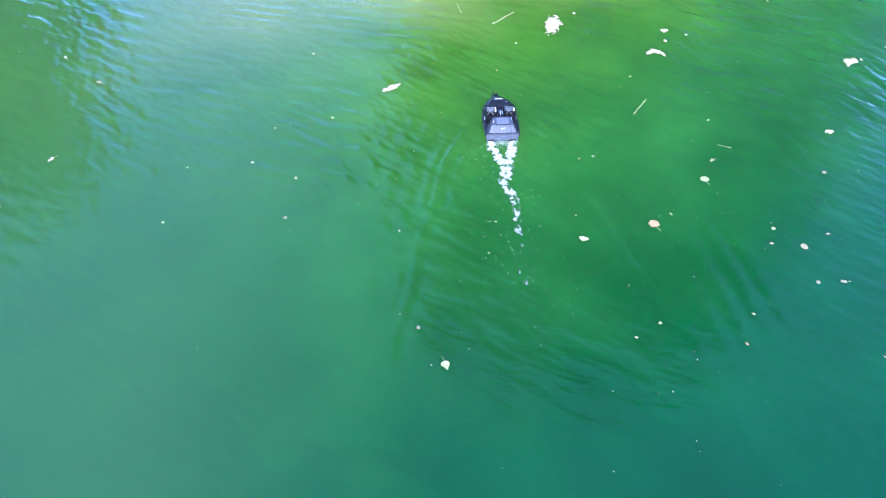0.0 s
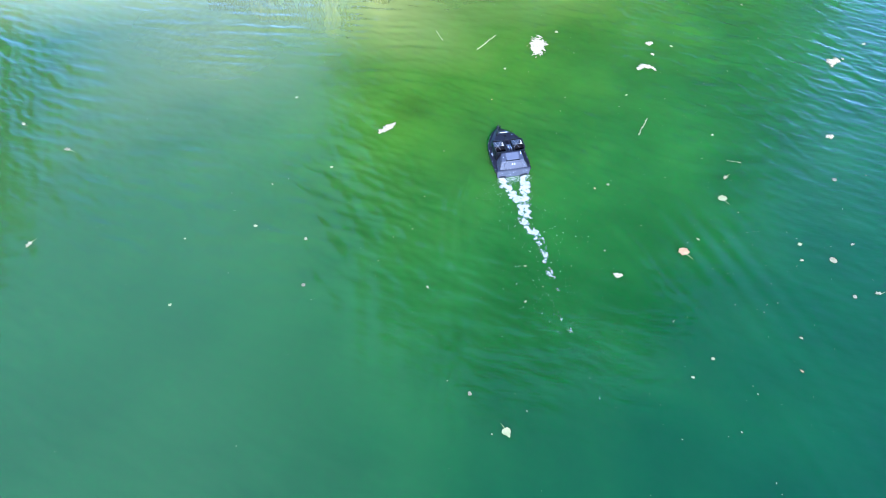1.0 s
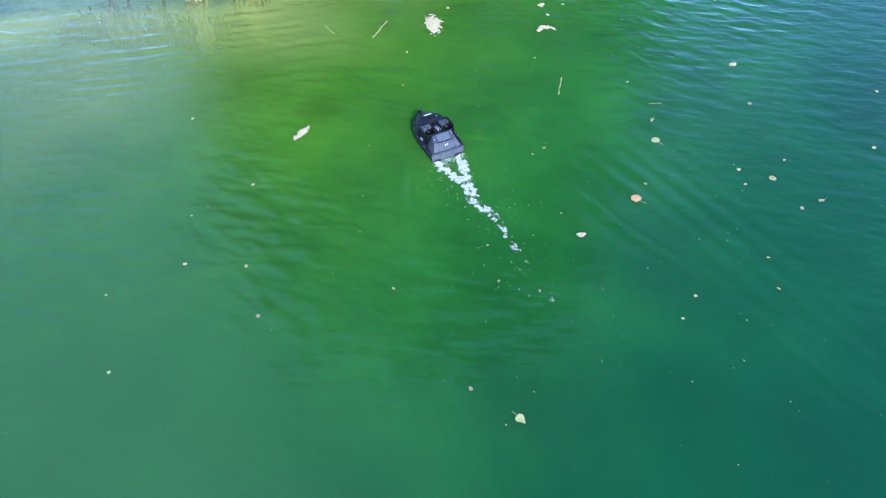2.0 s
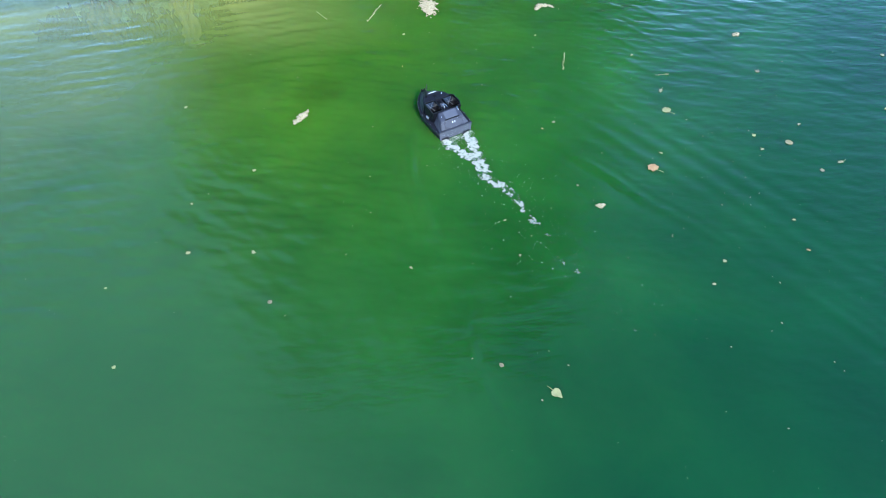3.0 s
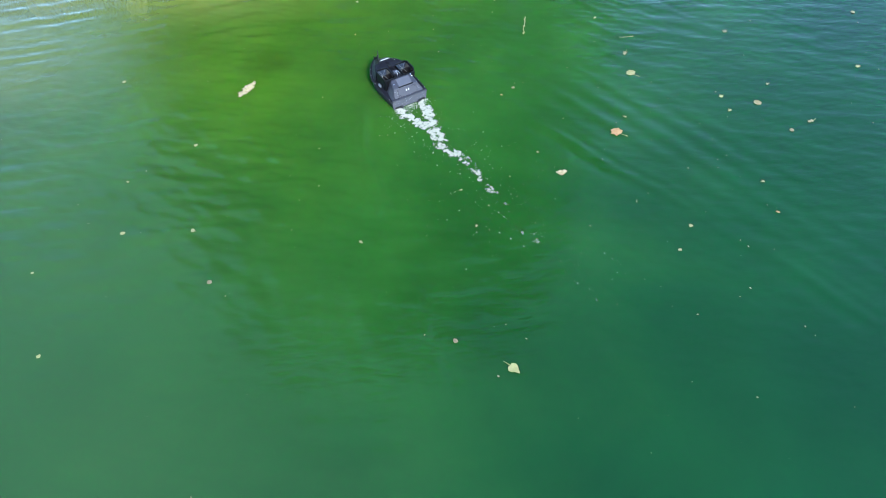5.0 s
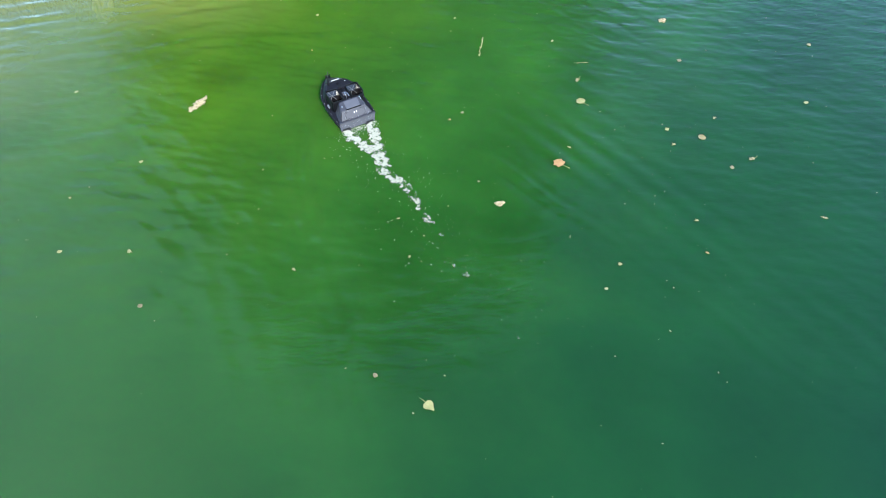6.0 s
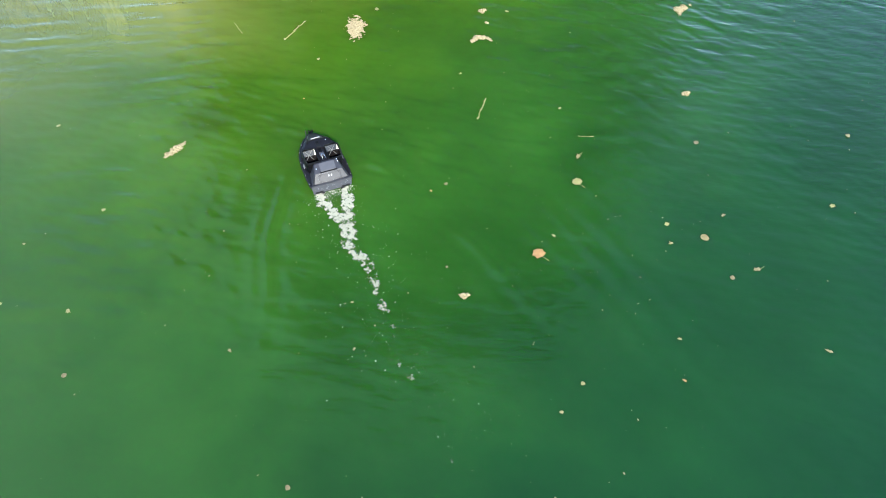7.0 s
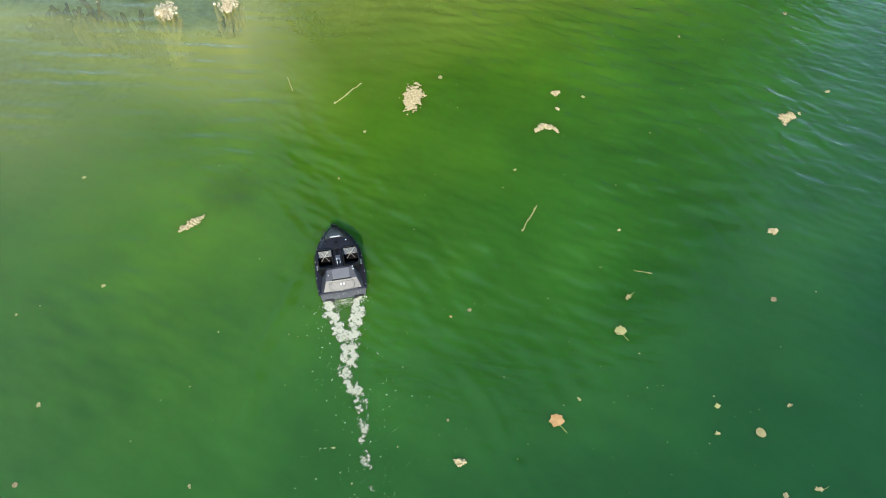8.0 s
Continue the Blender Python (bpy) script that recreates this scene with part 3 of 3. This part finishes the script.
def patch_mesh(name, field, x0, x1, y0, y1, step, material, thick, lift=0.0, lumpy=0.5):
    """A low, lumpy sheet that covers the cells where field is over 0, closed below."""
    nx, ny = int((x1 - x0) / step), int((y1 - y0) / step)
    f = [[field(x0 + i * step, y0 + j * step) for i in range(nx + 1)] for j in range(ny + 1)]
    ids, vs, fs, cover = {}, [], [], []

    def corner(i, j):
        if (i, j) not in ids:
            d = min(max(f[j][i], 0.0), 1.0)
            jx, jy = (noise.noise(Vector((i * 0.77, j * 0.77, 1.7))), noise.noise(Vector((i * 0.77, j * 0.77, 5.1))))
            x, y = x0 + (i + 0.45 * jx) * step, y0 + (j + 0.45 * jy) * step
            lump = 0.8 + lumpy * noise.noise(Vector((x * 60, y * 60, 0)))
            ids[i, j] = len(vs)
            cover.append(d)
            vs.append([x, y, lift + (thick * d ** 0.6 * lump if d > 0 else -0.004)])
        return ids[i, j]

    for j in range(ny):
        for i in range(nx):
            if sum(f[j + b][i + a] > 0 for a in (0, 1) for b in (0, 1)) >= 3:
                fs.append((corner(i, j), corner(i + 1, j), corner(i + 1, j + 1), corner(i, j + 1)))
    if not vs:
        return None
    return vs, fs, cover


def build_foam():
    vs, fs, cover = patch_mesh("foam", foam_density, -0.30, 0.26, -2.95, -0.335, 0.0052, FOAM, 0.005, 0.003, 0.25)
    a = np.array(vs)
    a[:, 2] += height(a[:, 0], a[:, 1])
    me = mesh_of("foam_trail", a.tolist(), fs, FOAM)
    me.attributes.new("cover", "FLOAT", "POINT").data.foreach_set("value", cover)
    tagged(new("foam_trail", me), "white propeller foam trailing behind the boat", "foam", kind="stuff")
    rnd = random.Random(5)
    vs, fs = [], []
    for k in range(850):
        s = 0.34 + 2.5 * rnd.random() ** 2.6
        wide = 0.10 + 0.10 * s
        x, y = foam_axis(s) + rnd.gauss(0, wide * 0.75), -s
        if k < 300:
            x, y = rnd.uniform(-0.17, 0.17), -0.345 - abs(rnd.gauss(0, 0.035))
        r = 0.0013 + 0.0036 * rnd.random() ** 4
        z = float(height(x, y)) + 0.001
        b = len(vs)
        vs += [(x + r * math.cos(t) * rnd.uniform(0.7, 1.5), y + r * math.sin(t) * rnd.uniform(0.7, 1.5), z) for t in (0, 1.26, 2.51, 3.77, 5.03)] + [(x, y, z + r * 0.8)]
        fs += [(b + i, b + (i + 1) % 5, b + 5) for i in range(5)]
    tagged(new("foam_bubbles", mesh_of("foam_bubbles", vs, fs, BUBBLE)), "scattered white bubbles round the foam trail", "bubbles", kind="stuff")


build_foam()


# ---- leaves, twigs and algae afloat ----
def leaf_outline(kind):
    if kind == "poplar":
        return [(0, -0.42), (0.22, -0.40), (0.44, -0.20), (0.40, 0.06), (0.22, 0.30), (0.05, 0.58), (-0.03, 0.60), (-0.20, 0.32), (-0.42, 0.08), (-0.46, -0.18), (-0.24, -0.40)]
    if kind == "lobed":
        return [(0, -0.42), (0.22, -0.36), (0.46, -0.30), (0.43, -0.06), (0.54, 0.14), (0.36, 0.22), (0.27, 0.46), (0.04, 0.41), (-0.14, 0.52), (-0.31, 0.28), (-0.55, 0.20), (-0.45, -0.06), (-0.50, -0.30), (-0.24, -0.34)]
    if kind == "curled":
        return [(0, -0.5), (0.16, -0.30), (0.30, -0.34), (0.22, 0.0), (0.34, 0.24), (0.14, 0.30), (0.02, 0.55), (-0.14, 0.26), (-0.10, 0.02), (-0.26, -0.16), (-0.12, -0.32)]
    return [(0, -0.5), (0.25, -0.42), (0.44, -0.15), (0.42, 0.18), (0.24, 0.42), (0, 0.5), (-0.26, 0.42), (-0.44, 0.14), (-0.42, -0.2), (-0.22, -0.44)]


def leaf(x, y, size, kind, material, label, turn, seed, stem=True):
    rnd = random.Random(seed)
    ob = thing("floating_leaf", label + " on green water", "leaf", pose(x, y, float(height(x, y)) + 0.003, 0, 0, turn), "fallen leaves on the water")
    rag = 0.12 if size > 0.06 else 0.38
    size *= 0.95 if size > 0.06 else 0.88
    pts = [(px * size * rnd.uniform(1 - rag, 1 + rag), py * size * rnd.uniform(1 - rag, 1 + 0.5 * rag)) for px, py in leaf_outline(kind)]
    n = len(pts)
    lift = 0.10 * size if kind != "curled" else 0.26 * size
    top = [(px, py, rnd.uniform(0.2, 1.0) * lift * (abs(px) + 0.3 * abs(py)) / (0.5 * size)) for px, py in pts]
    mid = [(px * 0.5, py * 0.5, 0.012 * size + 0.3 * lift * rnd.random()) for px, py in pts]
    vs = top + mid + [(0, 0, 0.02 * size)] + [(a, b, c - 0.0012) for a, b, c in top]
    fs = []
    for i in range(n):
        j = (i + 1) % n
        fs += [(i, j, n + j, n + i), (n + i, n + j, 2 * n), (j, i, 2 * n + 1 + i, 2 * n + 1 + j)]
    fs.append(tuple(2 * n + 1 + i for i in range(n))[::-1])
    part("blade", shell(vs, fs), material, ob)
    if stem:
        b = rnd.uniform(-0.15, 0.15) * size
        part("stem", tube([(0, -0.40 * size, 0.03 * size), (b, -0.75 * size, 0.05 * size), (2.2 * b, -1.05 * size, 0.03 * size)], [0.022 * size, 0.016 * size, 0.014 * size], 5), STEM, ob)
    return ob


def twig(x, y, length, turn, seed):
    rnd = random.Random(seed)
    ob = thing("floating_twig", "pale crooked twig afloat with a tuft at one end", "twig", pose(x, y, float(height(x, y)) + 0.004, 0, 0, turn), "twigs on the water")
    p = [(rnd.uniform(-0.018, 0.018) * length, (i / 8 - 0.5) * length, 0.003) for i in range(9)]
    part("stick", tube(p, [length * 0.008 * rnd.uniform(0.5, 1.8) for _ in p], 6), STEM, ob)
    for k in range(26):
        q = p[0 if k < 6 else rnd.randrange(9)]
        a, r = 6.28 * rnd.random(), length * rnd.uniform(0.015, 0.055)
        q = (q[0], q[1] + rnd.uniform(-0.06, 0.06) * length * (k > 5), q[2])
        part("tuft", tube([q, (q[0] + r * math.cos(a), q[1] + r * math.sin(a), 0.008)], [length * rnd.uniform(0.010, 0.022), length * 0.006], 5), LEAF_PALE if k % 3 else SCUM, ob)
    return ob


def algae(x, y, rx, ry, turn, seed, label, bend=0.0, ragged=0.8):
    """A mat of dried algae and seed fluff: many lumps in an uneven outline."""
    def field(u, v):
        w = v + bend * (u * u - 0.3 * rx * rx)
        d = 1 - math.sqrt((u / rx) ** 2 + (w / ry) ** 2)
        return 1.6 * d + 1.3 * ragged * noise.fractal(Vector((u * 25 + seed, v * 25, seed * 1.3)), 0.65, 2.2, 5)

    m = max(rx, ry) * 1.45
    got = patch_mesh("algae", field, -m, m, -m, m, max(0.0032, m / 52), SCUM, 0.012, 0.002, 0.9)
    ob = new("algae_mat", mesh_of("algae_mat", got[0], got[1], SCUM, False))
    ob.matrix_world = pose(x, y, float(height(x, y)) + 0.002, 0, 0, turn)
    return tagged(ob, label, "algae", "algae mats on the water")


algae(0.95, 1.93, 0.098, 0.215, -24, 3, "large tan mat of dried algae afloat", 0.0, 0.72)
algae(2.11, 1.25, 0.120, 0.042, -8, 11, "crescent of tan dried algae afloat", 6.0, 0.6)
algae(2.37, 1.73, 0.055, 0.035, 0, 17, "small pale clump of algae afloat")
algae(2.31, 1.49, 0.022, 0.022, 0, 19, "tiny pale clump of algae afloat")
algae(-1.16, 0.67, 0.115, 0.040, 28, 23, "long pale tuft of algae like a feather", 0.0, 0.62)
algae(4.49, 0.94, 0.13, 0.055, 30, 29, "ragged pale strip of algae afloat", 3.0)
algae(0.59, -1.77, 0.035, 0.028, 40, 31, "small ragged clump of algae afloat")
algae(3.62, -0.36, 0.055, 0.030, 10, 37, "ragged clump of algae afloat")
twig(1.64, 0.18, 0.30, -40, 2)
twig(0.32, 2.11, 0.36, -48, 3)
twig(-0.23, 2.37, 0.20, 10, 4)
twig(2.36, -0.55, 0.13, 66, 5)

P, T, R = LEAF_PALE, LEAF_TAN, LEAF_RUST
LEAVES = [
    (-0.80, -3.05, 0.085, "poplar", P, "pale yellow poplar leaf with a long stem", 195),
    (1.30, -1.62, 0.108, "lobed", R, "rust-brown lobed leaf with a stem", 15),
    (1.50, -1.50, 0.045, "curled", P, "small pale leaf, half curled", 25),
    (2.63, -1.98, 0.078, "round", P, "pale round leaf lying flat", 20),
    (2.58, -2.40, 0.049, "lobed", T, "ragged tan leaf lying flat", 60),
    (2.92, -1.84, 0.050, "curled", T, "pale curled leaf", 120),
    (1.99, -1.03, 0.095, "lobed", P, "pale cream lobed leaf with a stem", 10),
    (2.81, -2.41, 0.070, "curled", T, "pale curled leaf", 80),
    (2.80, -3.20, 0.060, "curled", T, "small tan leaf, half curled", 40),
    (3.86, -2.10, 0.052, "lobed", P, "pale ragged leaf", 0),
    (4.66, -1.45, 0.056, "lobed", T, "ragged tan leaf lying flat", 30),
    (1.04, -2.75, 0.040, "round", P, "small pale leaf", 0),
    (0.92, -0.63, 0.040, "round", T, "small tan leaf", 70),
    (0.41, 1.53, 0.040, "round", T, "small tan leaf", 10),
    (1.67, 0.76, 0.050, "curled", P, "pale curled leaf", -60),
    (0.57, -1.47, 0.035, "curled", T, "small tan leaf, half curled", 0),
    (-1.13, -1.58, 0.045, "curled", T, "small tan leaf, half curled", 200),
    (-2.15, -0.80, 0.045, "lobed", T, "small tan lobed leaf", 100),
    (-1.82, 0.15, 0.040, "round", P, "small pale leaf", 0),
    (-2.43, 0.00, 0.040, "curled", P, "small pale leaf, half curled", 30),
    (-0.21, -1.51, 0.035, "curled", T, "small tan leaf, half curled", 75),
    (-2.21, -1.35, 0.040, "round", T, "small tan leaf", 15),
    (-0.32, -1.90, 0.035, "curled", T, "small tan leaf, half curled", 140),
    (-2.10, 1.40, 0.045, "round", P, "small pale leaf", 15),
    (0.10, 0.96, 0.030, "curled", R, "tiny brown leaf", 15),
    (2.34, -0.10, 0.050, "curled", T, "pale curled leaf", 95),
    (1.70, -3.00, 0.040, "curled", R, "small brown leaf", 30),
    (-1.00, -2.68, 0.040, "round", T, "small tan leaf", 30),
    (0.77, -0.66, 0.035, "curled", R, "small brown leaf", 55),
    (0.80, -2.88, 0.030, "round", T, "tiny tan leaf", 0),
    (-4.52, 0.92, 0.085, "curled", T, "tan curled leaf", 65),
    (-4.66, -0.40, 0.085, "curled", T, "tan curled leaf", 150),
    (-5.05, 1.45, 0.070, "curled", T, "tan curled leaf", 40),
    (-2.61, -0.55, 0.045, "round", P, "small pale leaf", 70),
    (2.16, -0.76, 0.075, "curled", P, "pale curled leaf", 130),
    (2.43, -1.74, 0.050, "lobed", P, "small pale lobed leaf", 20),
    (2.34, -1.93, 0.050, "curled", P, "small pale leaf, half curled", 80),
    (5.10, 1.23, 0.059, "lobed", T, "ragged tan leaf lying flat", 20),
    (2.62, 1.62, 0.049, "round", P, "pale round leaf", 0),
    (1.28, 2.19, 0.060, "lobed", T, "small tan lobed leaf", 100),
    (3.27, -1.00, 0.060, "lobed", T, "small tan lobed leaf", 10),
    (1.87, -2.71, 0.045, "curled", P, "small pale leaf, half curled", 60),
    (-3.26, -0.59, 0.030, "round", P, "tiny pale leaf", 60),
    (-3.35, -1.35, 0.035, "round", P, "tiny pale leaf", 20),
    (5.4, 2.6, 0.06, "lobed", T, "ragged tan leaf lying flat", 50),
    (4.0, 2.4, 0.05, "curled", T, "tan curled leaf", 10),
]
for k, (x, y, size, kind, mat, label, turn) in enumerate(LEAVES):
    leaf(x, y, size, kind, mat, label, turn, 100 + k, size > 0.065 and kind != "round")


def build_specks():
    rnd = random.Random(12)
    vs, fs = [], []
    for k in range(620):
        x, y = rnd.uniform(-6.5, 7.0), rnd.uniform(-4.9, 5.0)
        if k < 150:
            x, y = rnd.gauss(1.6, 1.3), rnd.gauss(-1.2, 1.2)
        if abs(x) < 0.2 and abs(y) < 0.36:
            continue
        r = 0.0025 + 0.0065 * rnd.random() ** 3
        z, b, turn = float(height(x, y)) + 0.003, len(vs), rnd.random() * 6.28
        q = rnd.uniform(0.3, 0.9)
        for i in range(5):
            t = i * 1.257
            u, v = r * math.cos(t) * rnd.uniform(0.7, 1.3), q * r * math.sin(t)
            vs.append((x + u * math.cos(turn) - v * math.sin(turn), y + u * math.sin(turn) + v * math.cos(turn), z))
        vs.append((x, y, z + 0.35 * r))
        fs += [(b + i, b + (i + 1) % 5, b + 5) for i in range(5)]
    tagged(new("floating_specks", mesh_of("floating_specks", vs, fs, LEAF_TAN, False)), "tiny pale plant bits scattered on the water", "debris", kind="stuff")


build_specks()


# ---- the shallows: bed, weed columns ----
def bed_height(x, y):
    d = y - 0.55 * (x + 1.0)
    return -1.6 + 1.06 / (1 + math.exp(-(d - 2.4) * 0.8)) + 0.05 * noise.fractal(Vector((x * 1.5, y * 1.5, 2)), 0.8, 2.1, 4)


def build_bed():
    nx, ny, vs, fs = 110, 90, [], []
    for j in range(ny + 1):
        for i in range(nx + 1):
            x, y = -9 + 16 * i / nx, -3 + 12 * j / ny
            vs.append((x, y, bed_height(x, y)))
    for j in range(ny):
        for i in range(nx):
            a = j * (nx + 1) + i
            fs.append((a, a + 1, a + nx + 2, a + nx + 1))
    tagged(new("lake_bed", mesh_of("lake_bed", vs, fs, MUD)), "muddy lake bed rising towards the bank", "lake bed", kind="structure")


build_bed()


def weed_column(x, y, top, wide, seed, label, head=True, mat=WEED):
    """A clump of water weed that stands on the bed, furred with algae; its head may break the surface."""
    rnd = random.Random(seed)
    base = bed_height(x, y)
    ob = thing("water_weed", label, "water weed", pose(x, y, base), "weed in the shallows")
    for k in range(13 if head else 12):
        a, r = 6.28 * rnd.random(), wide * rnd.random() ** 0.5 * (0.8 if head else 1.5)
        h = (top - base) * ((rnd.uniform(0.80, 1.0) if head else rnd.uniform(0.55, 1.0)) if k else 1.0)
        p, q, rad = [], Vector((r * math.cos(a), r * math.sin(a), -0.03)), []
        for i in range(10):
            p.append(q.copy())
            rad.append(wide * (rnd.uniform(0.25, 0.62) if head else rnd.uniform(0.22, 0.75)) * (1 - 0.07 * i))
            q += Vector((rnd.uniform(-0.32, 0.32) * wide, rnd.uniform(-0.32, 0.32) * wide, (h + 0.03) / 9))
        part("stalk", tube(p, rad, 7), mat, ob)
    if head:
        vs, fs = [], []
        for k in range(900):
            a, r = 6.28 * rnd.random(), wide * 1.5 * rnd.random() ** 0.6
            cx, cy = 0.75 * r * math.cos(a), 1.15 * r * math.sin(a)
            if noise.noise(Vector((cx * 22 + seed, cy * 22, 1.0))) < -0.12 + 0.25 * (r / wide - 0.7):
                continue
            cz = top - base + rnd.uniform(-0.05, 0.045) * (1 - r / wide / 1.7)
            s = rnd.uniform(0.003, 0.009)
            b = len(vs)
            vs += [(cx + s * u * rnd.uniform(0.7, 1.4), cy + s * v * rnd.uniform(0.7, 1.4), cz + s * w) for u, v, w in ((1, 0, 0), (0, 1, 0), (-1, 0, 0), (0, -1, 0), (0, 0, 0.8), (0, 0, -0.8))]
            fs += [(b, b + 1, b + 4), (b + 1, b + 2, b + 4), (b + 2, b + 3, b + 4), (b + 3, b, b + 4), (b + 1, b, b + 5), (b + 2, b + 1, b + 5), (b + 3, b + 2, b + 5), (b, b + 3, b + 5)]
        tagged(part("head", shell(vs, fs), HEAD, ob), "pale dry algae at the surface", kind="stuff")
    return ob


weed_column(-1.50, 3.90, 0.03, 0.115, 1, "pale weed column breaking the surface")
weed_column(-0.82, 3.92, 0.03, 0.105, 2, "pale weed column breaking the surface")
weed_column(-2.42, 4.30, 0.00, 0.11, 3, "brownish weed column near the surface", False, WEED_BROWN)
for k, (x, y) in enumerate(((-1.28, 3.85), (-0.45, 3.95), (-2.0, 4.25), (-0.15, 4.05), (-1.30, 4.02), (-0.62, 4.05), (-2.2, 4.35), (-1.05, 3.85), (-1.75, 4.0),
                            (-1.65, 4.15), (-0.95, 4.12), (-0.3, 4.15), (-2.45, 4.5), (-2.75, 4.65), (0.05, 4.1), (-3.1, 4.75))):
    weed_column(x, y, bed_height(x, y) + 0.30 + 0.10 * (k % 3), 0.09 + 0.03 * (k % 2), 20 + k, "dark drowned weed clump on the lake bed", False, WEED_DARK)


# ---- the bank and its tall trees, which the water mirrors ----
def build_bank():
    nx, ny, vs, fs = 90, 30, [], []
    for j in range(ny + 1):
        for i in range(nx + 1):
            x, v = -60 + 120 * i / nx, (j / ny) ** 1.6
            shore = 11.0 + 0.003 * x * x + 0.6 * noise.noise(Vector((x * 0.2, 0, 4)))
            y = shore - 1.2 + 60 * v
            vs.append((x, y, -1.0 + 2.0 * min(1, 16 * v) + 0.3 * noise.noise(Vector((x * 0.3, y * 0.3, 1)))))
    for j in range(ny):
        for i in range(nx):
            a = j * (nx + 1) + i
            fs.append((a, a + 1, a + nx + 2, a + nx + 1))
    tagged(new("ground", mesh_of("ground", vs, fs, GROUND)), "grassy bank beyond the water", "bank", kind="structure")


build_bank()


def tall_tree(x, y, high, crown, mat, seed, label, low=0.02):
    rnd = random.Random(seed)
    ob = thing("tall_tree", label, "tree", pose(x, y, 0.8), "trees on the bank")
    trunk = [(0.15 * math.sin(i * 0.9 + seed), 0.12 * math.cos(i * 1.3 + seed), high * i / 10 - 0.3) for i in range(11)]
    part("trunk", tube(trunk, [0.42 * (1 - i / 11) + 0.03 for i in range(11)], 9), BARK, ob)
    vs, fs = [], []

    def reach(h):
        u = min(1.0, max(0.0, (h / high - low) / (1 - low)))
        return crown * (0.25 + 0.75 * math.sin(math.pi * (0.10 + 0.86 * u)) ** 0.55) * (1.12 - 0.5 * u * u)

    def clump(centre, size, count):
        for _ in range(count):
            d = Vector((rnd.gauss(0, 1), rnd.gauss(0, 1), rnd.gauss(0, 1))) * size * 0.5
            e1 = Vector((rnd.gauss(0, 1), rnd.gauss(0, 1), rnd.gauss(0, 1))).normalized() * rnd.uniform(0.16, 0.28)
            e2 = e1.orthogonal().normalized() * e1.length * 0.75
            p, b = centre + d, len(vs)
            vs.extend((p - e1, p + e2, p + e1, p - e2))
            fs.append((b, b + 1, b + 2, b + 3))

    for k in range(30):
        h = high * (low + (0.90 - low) * (k + rnd.random()) / 30)
        r, a = reach(h) * rnd.uniform(0.75, 1.05), rnd.random() * 6.28
        tip = Vector((r * math.cos(a), r * math.sin(a), h + r * rnd.uniform(0.3, 0.7)))
        root = Vector((0.1 * math.cos(a), 0.1 * math.sin(a), h))
        part("limb", tube([root, root.lerp(tip, 0.5) + Vector((0, 0, -0.12 * r)), tip], [0.09, 0.05, 0.015], 5), BARK, ob)
        for c in range(5):
            clump(root.lerp(tip, 0.3 + 0.75 * rnd.random()), rnd.uniform(0.7, 1.2), 40)
    for k in range(int(high * 11)):
        h = high * (low + (1 - low) * rnd.random() ** 1.25)
        r, a = reach(h) * rnd.random() ** 0.45, rnd.random() * 6.28
        clump(Vector((r * math.cos(a), r * math.sin(a), h)), rnd.uniform(0.8, 1.3), 34)
    crown_ob = new("crown", mesh_of("crown", vs, fs, mat, False))
    crown_ob.parent = ob
    return ob


for x, y, high, crown, mat, seed, label in (
        (2.4, 20.6, 33, 3.6, FOLIAGE, 1, "tall green poplar on the bank"),
        (6.8, 19.6, 36, 3.9, FOLIAGE, 2, "tall green poplar on the bank"),
        (10.4, 17.6, 34, 3.7, FOLIAGE, 3, "tall green poplar on the bank"),
        (14.5, 15.4, 31, 3.3, FOLIAGE, 6, "tall green poplar on the bank"),
        (-15.9, 15.8, 14.5, 3.9, AUTUMN, 4, "tall poplar with yellowing leaves on the bank"),
        (-20.5, 12.6, 15.5, 4.2, AUTUMN, 5, "tall poplar with yellowing leaves on the bank")):
    tall_tree(x, y, high, crown, mat, seed, label)
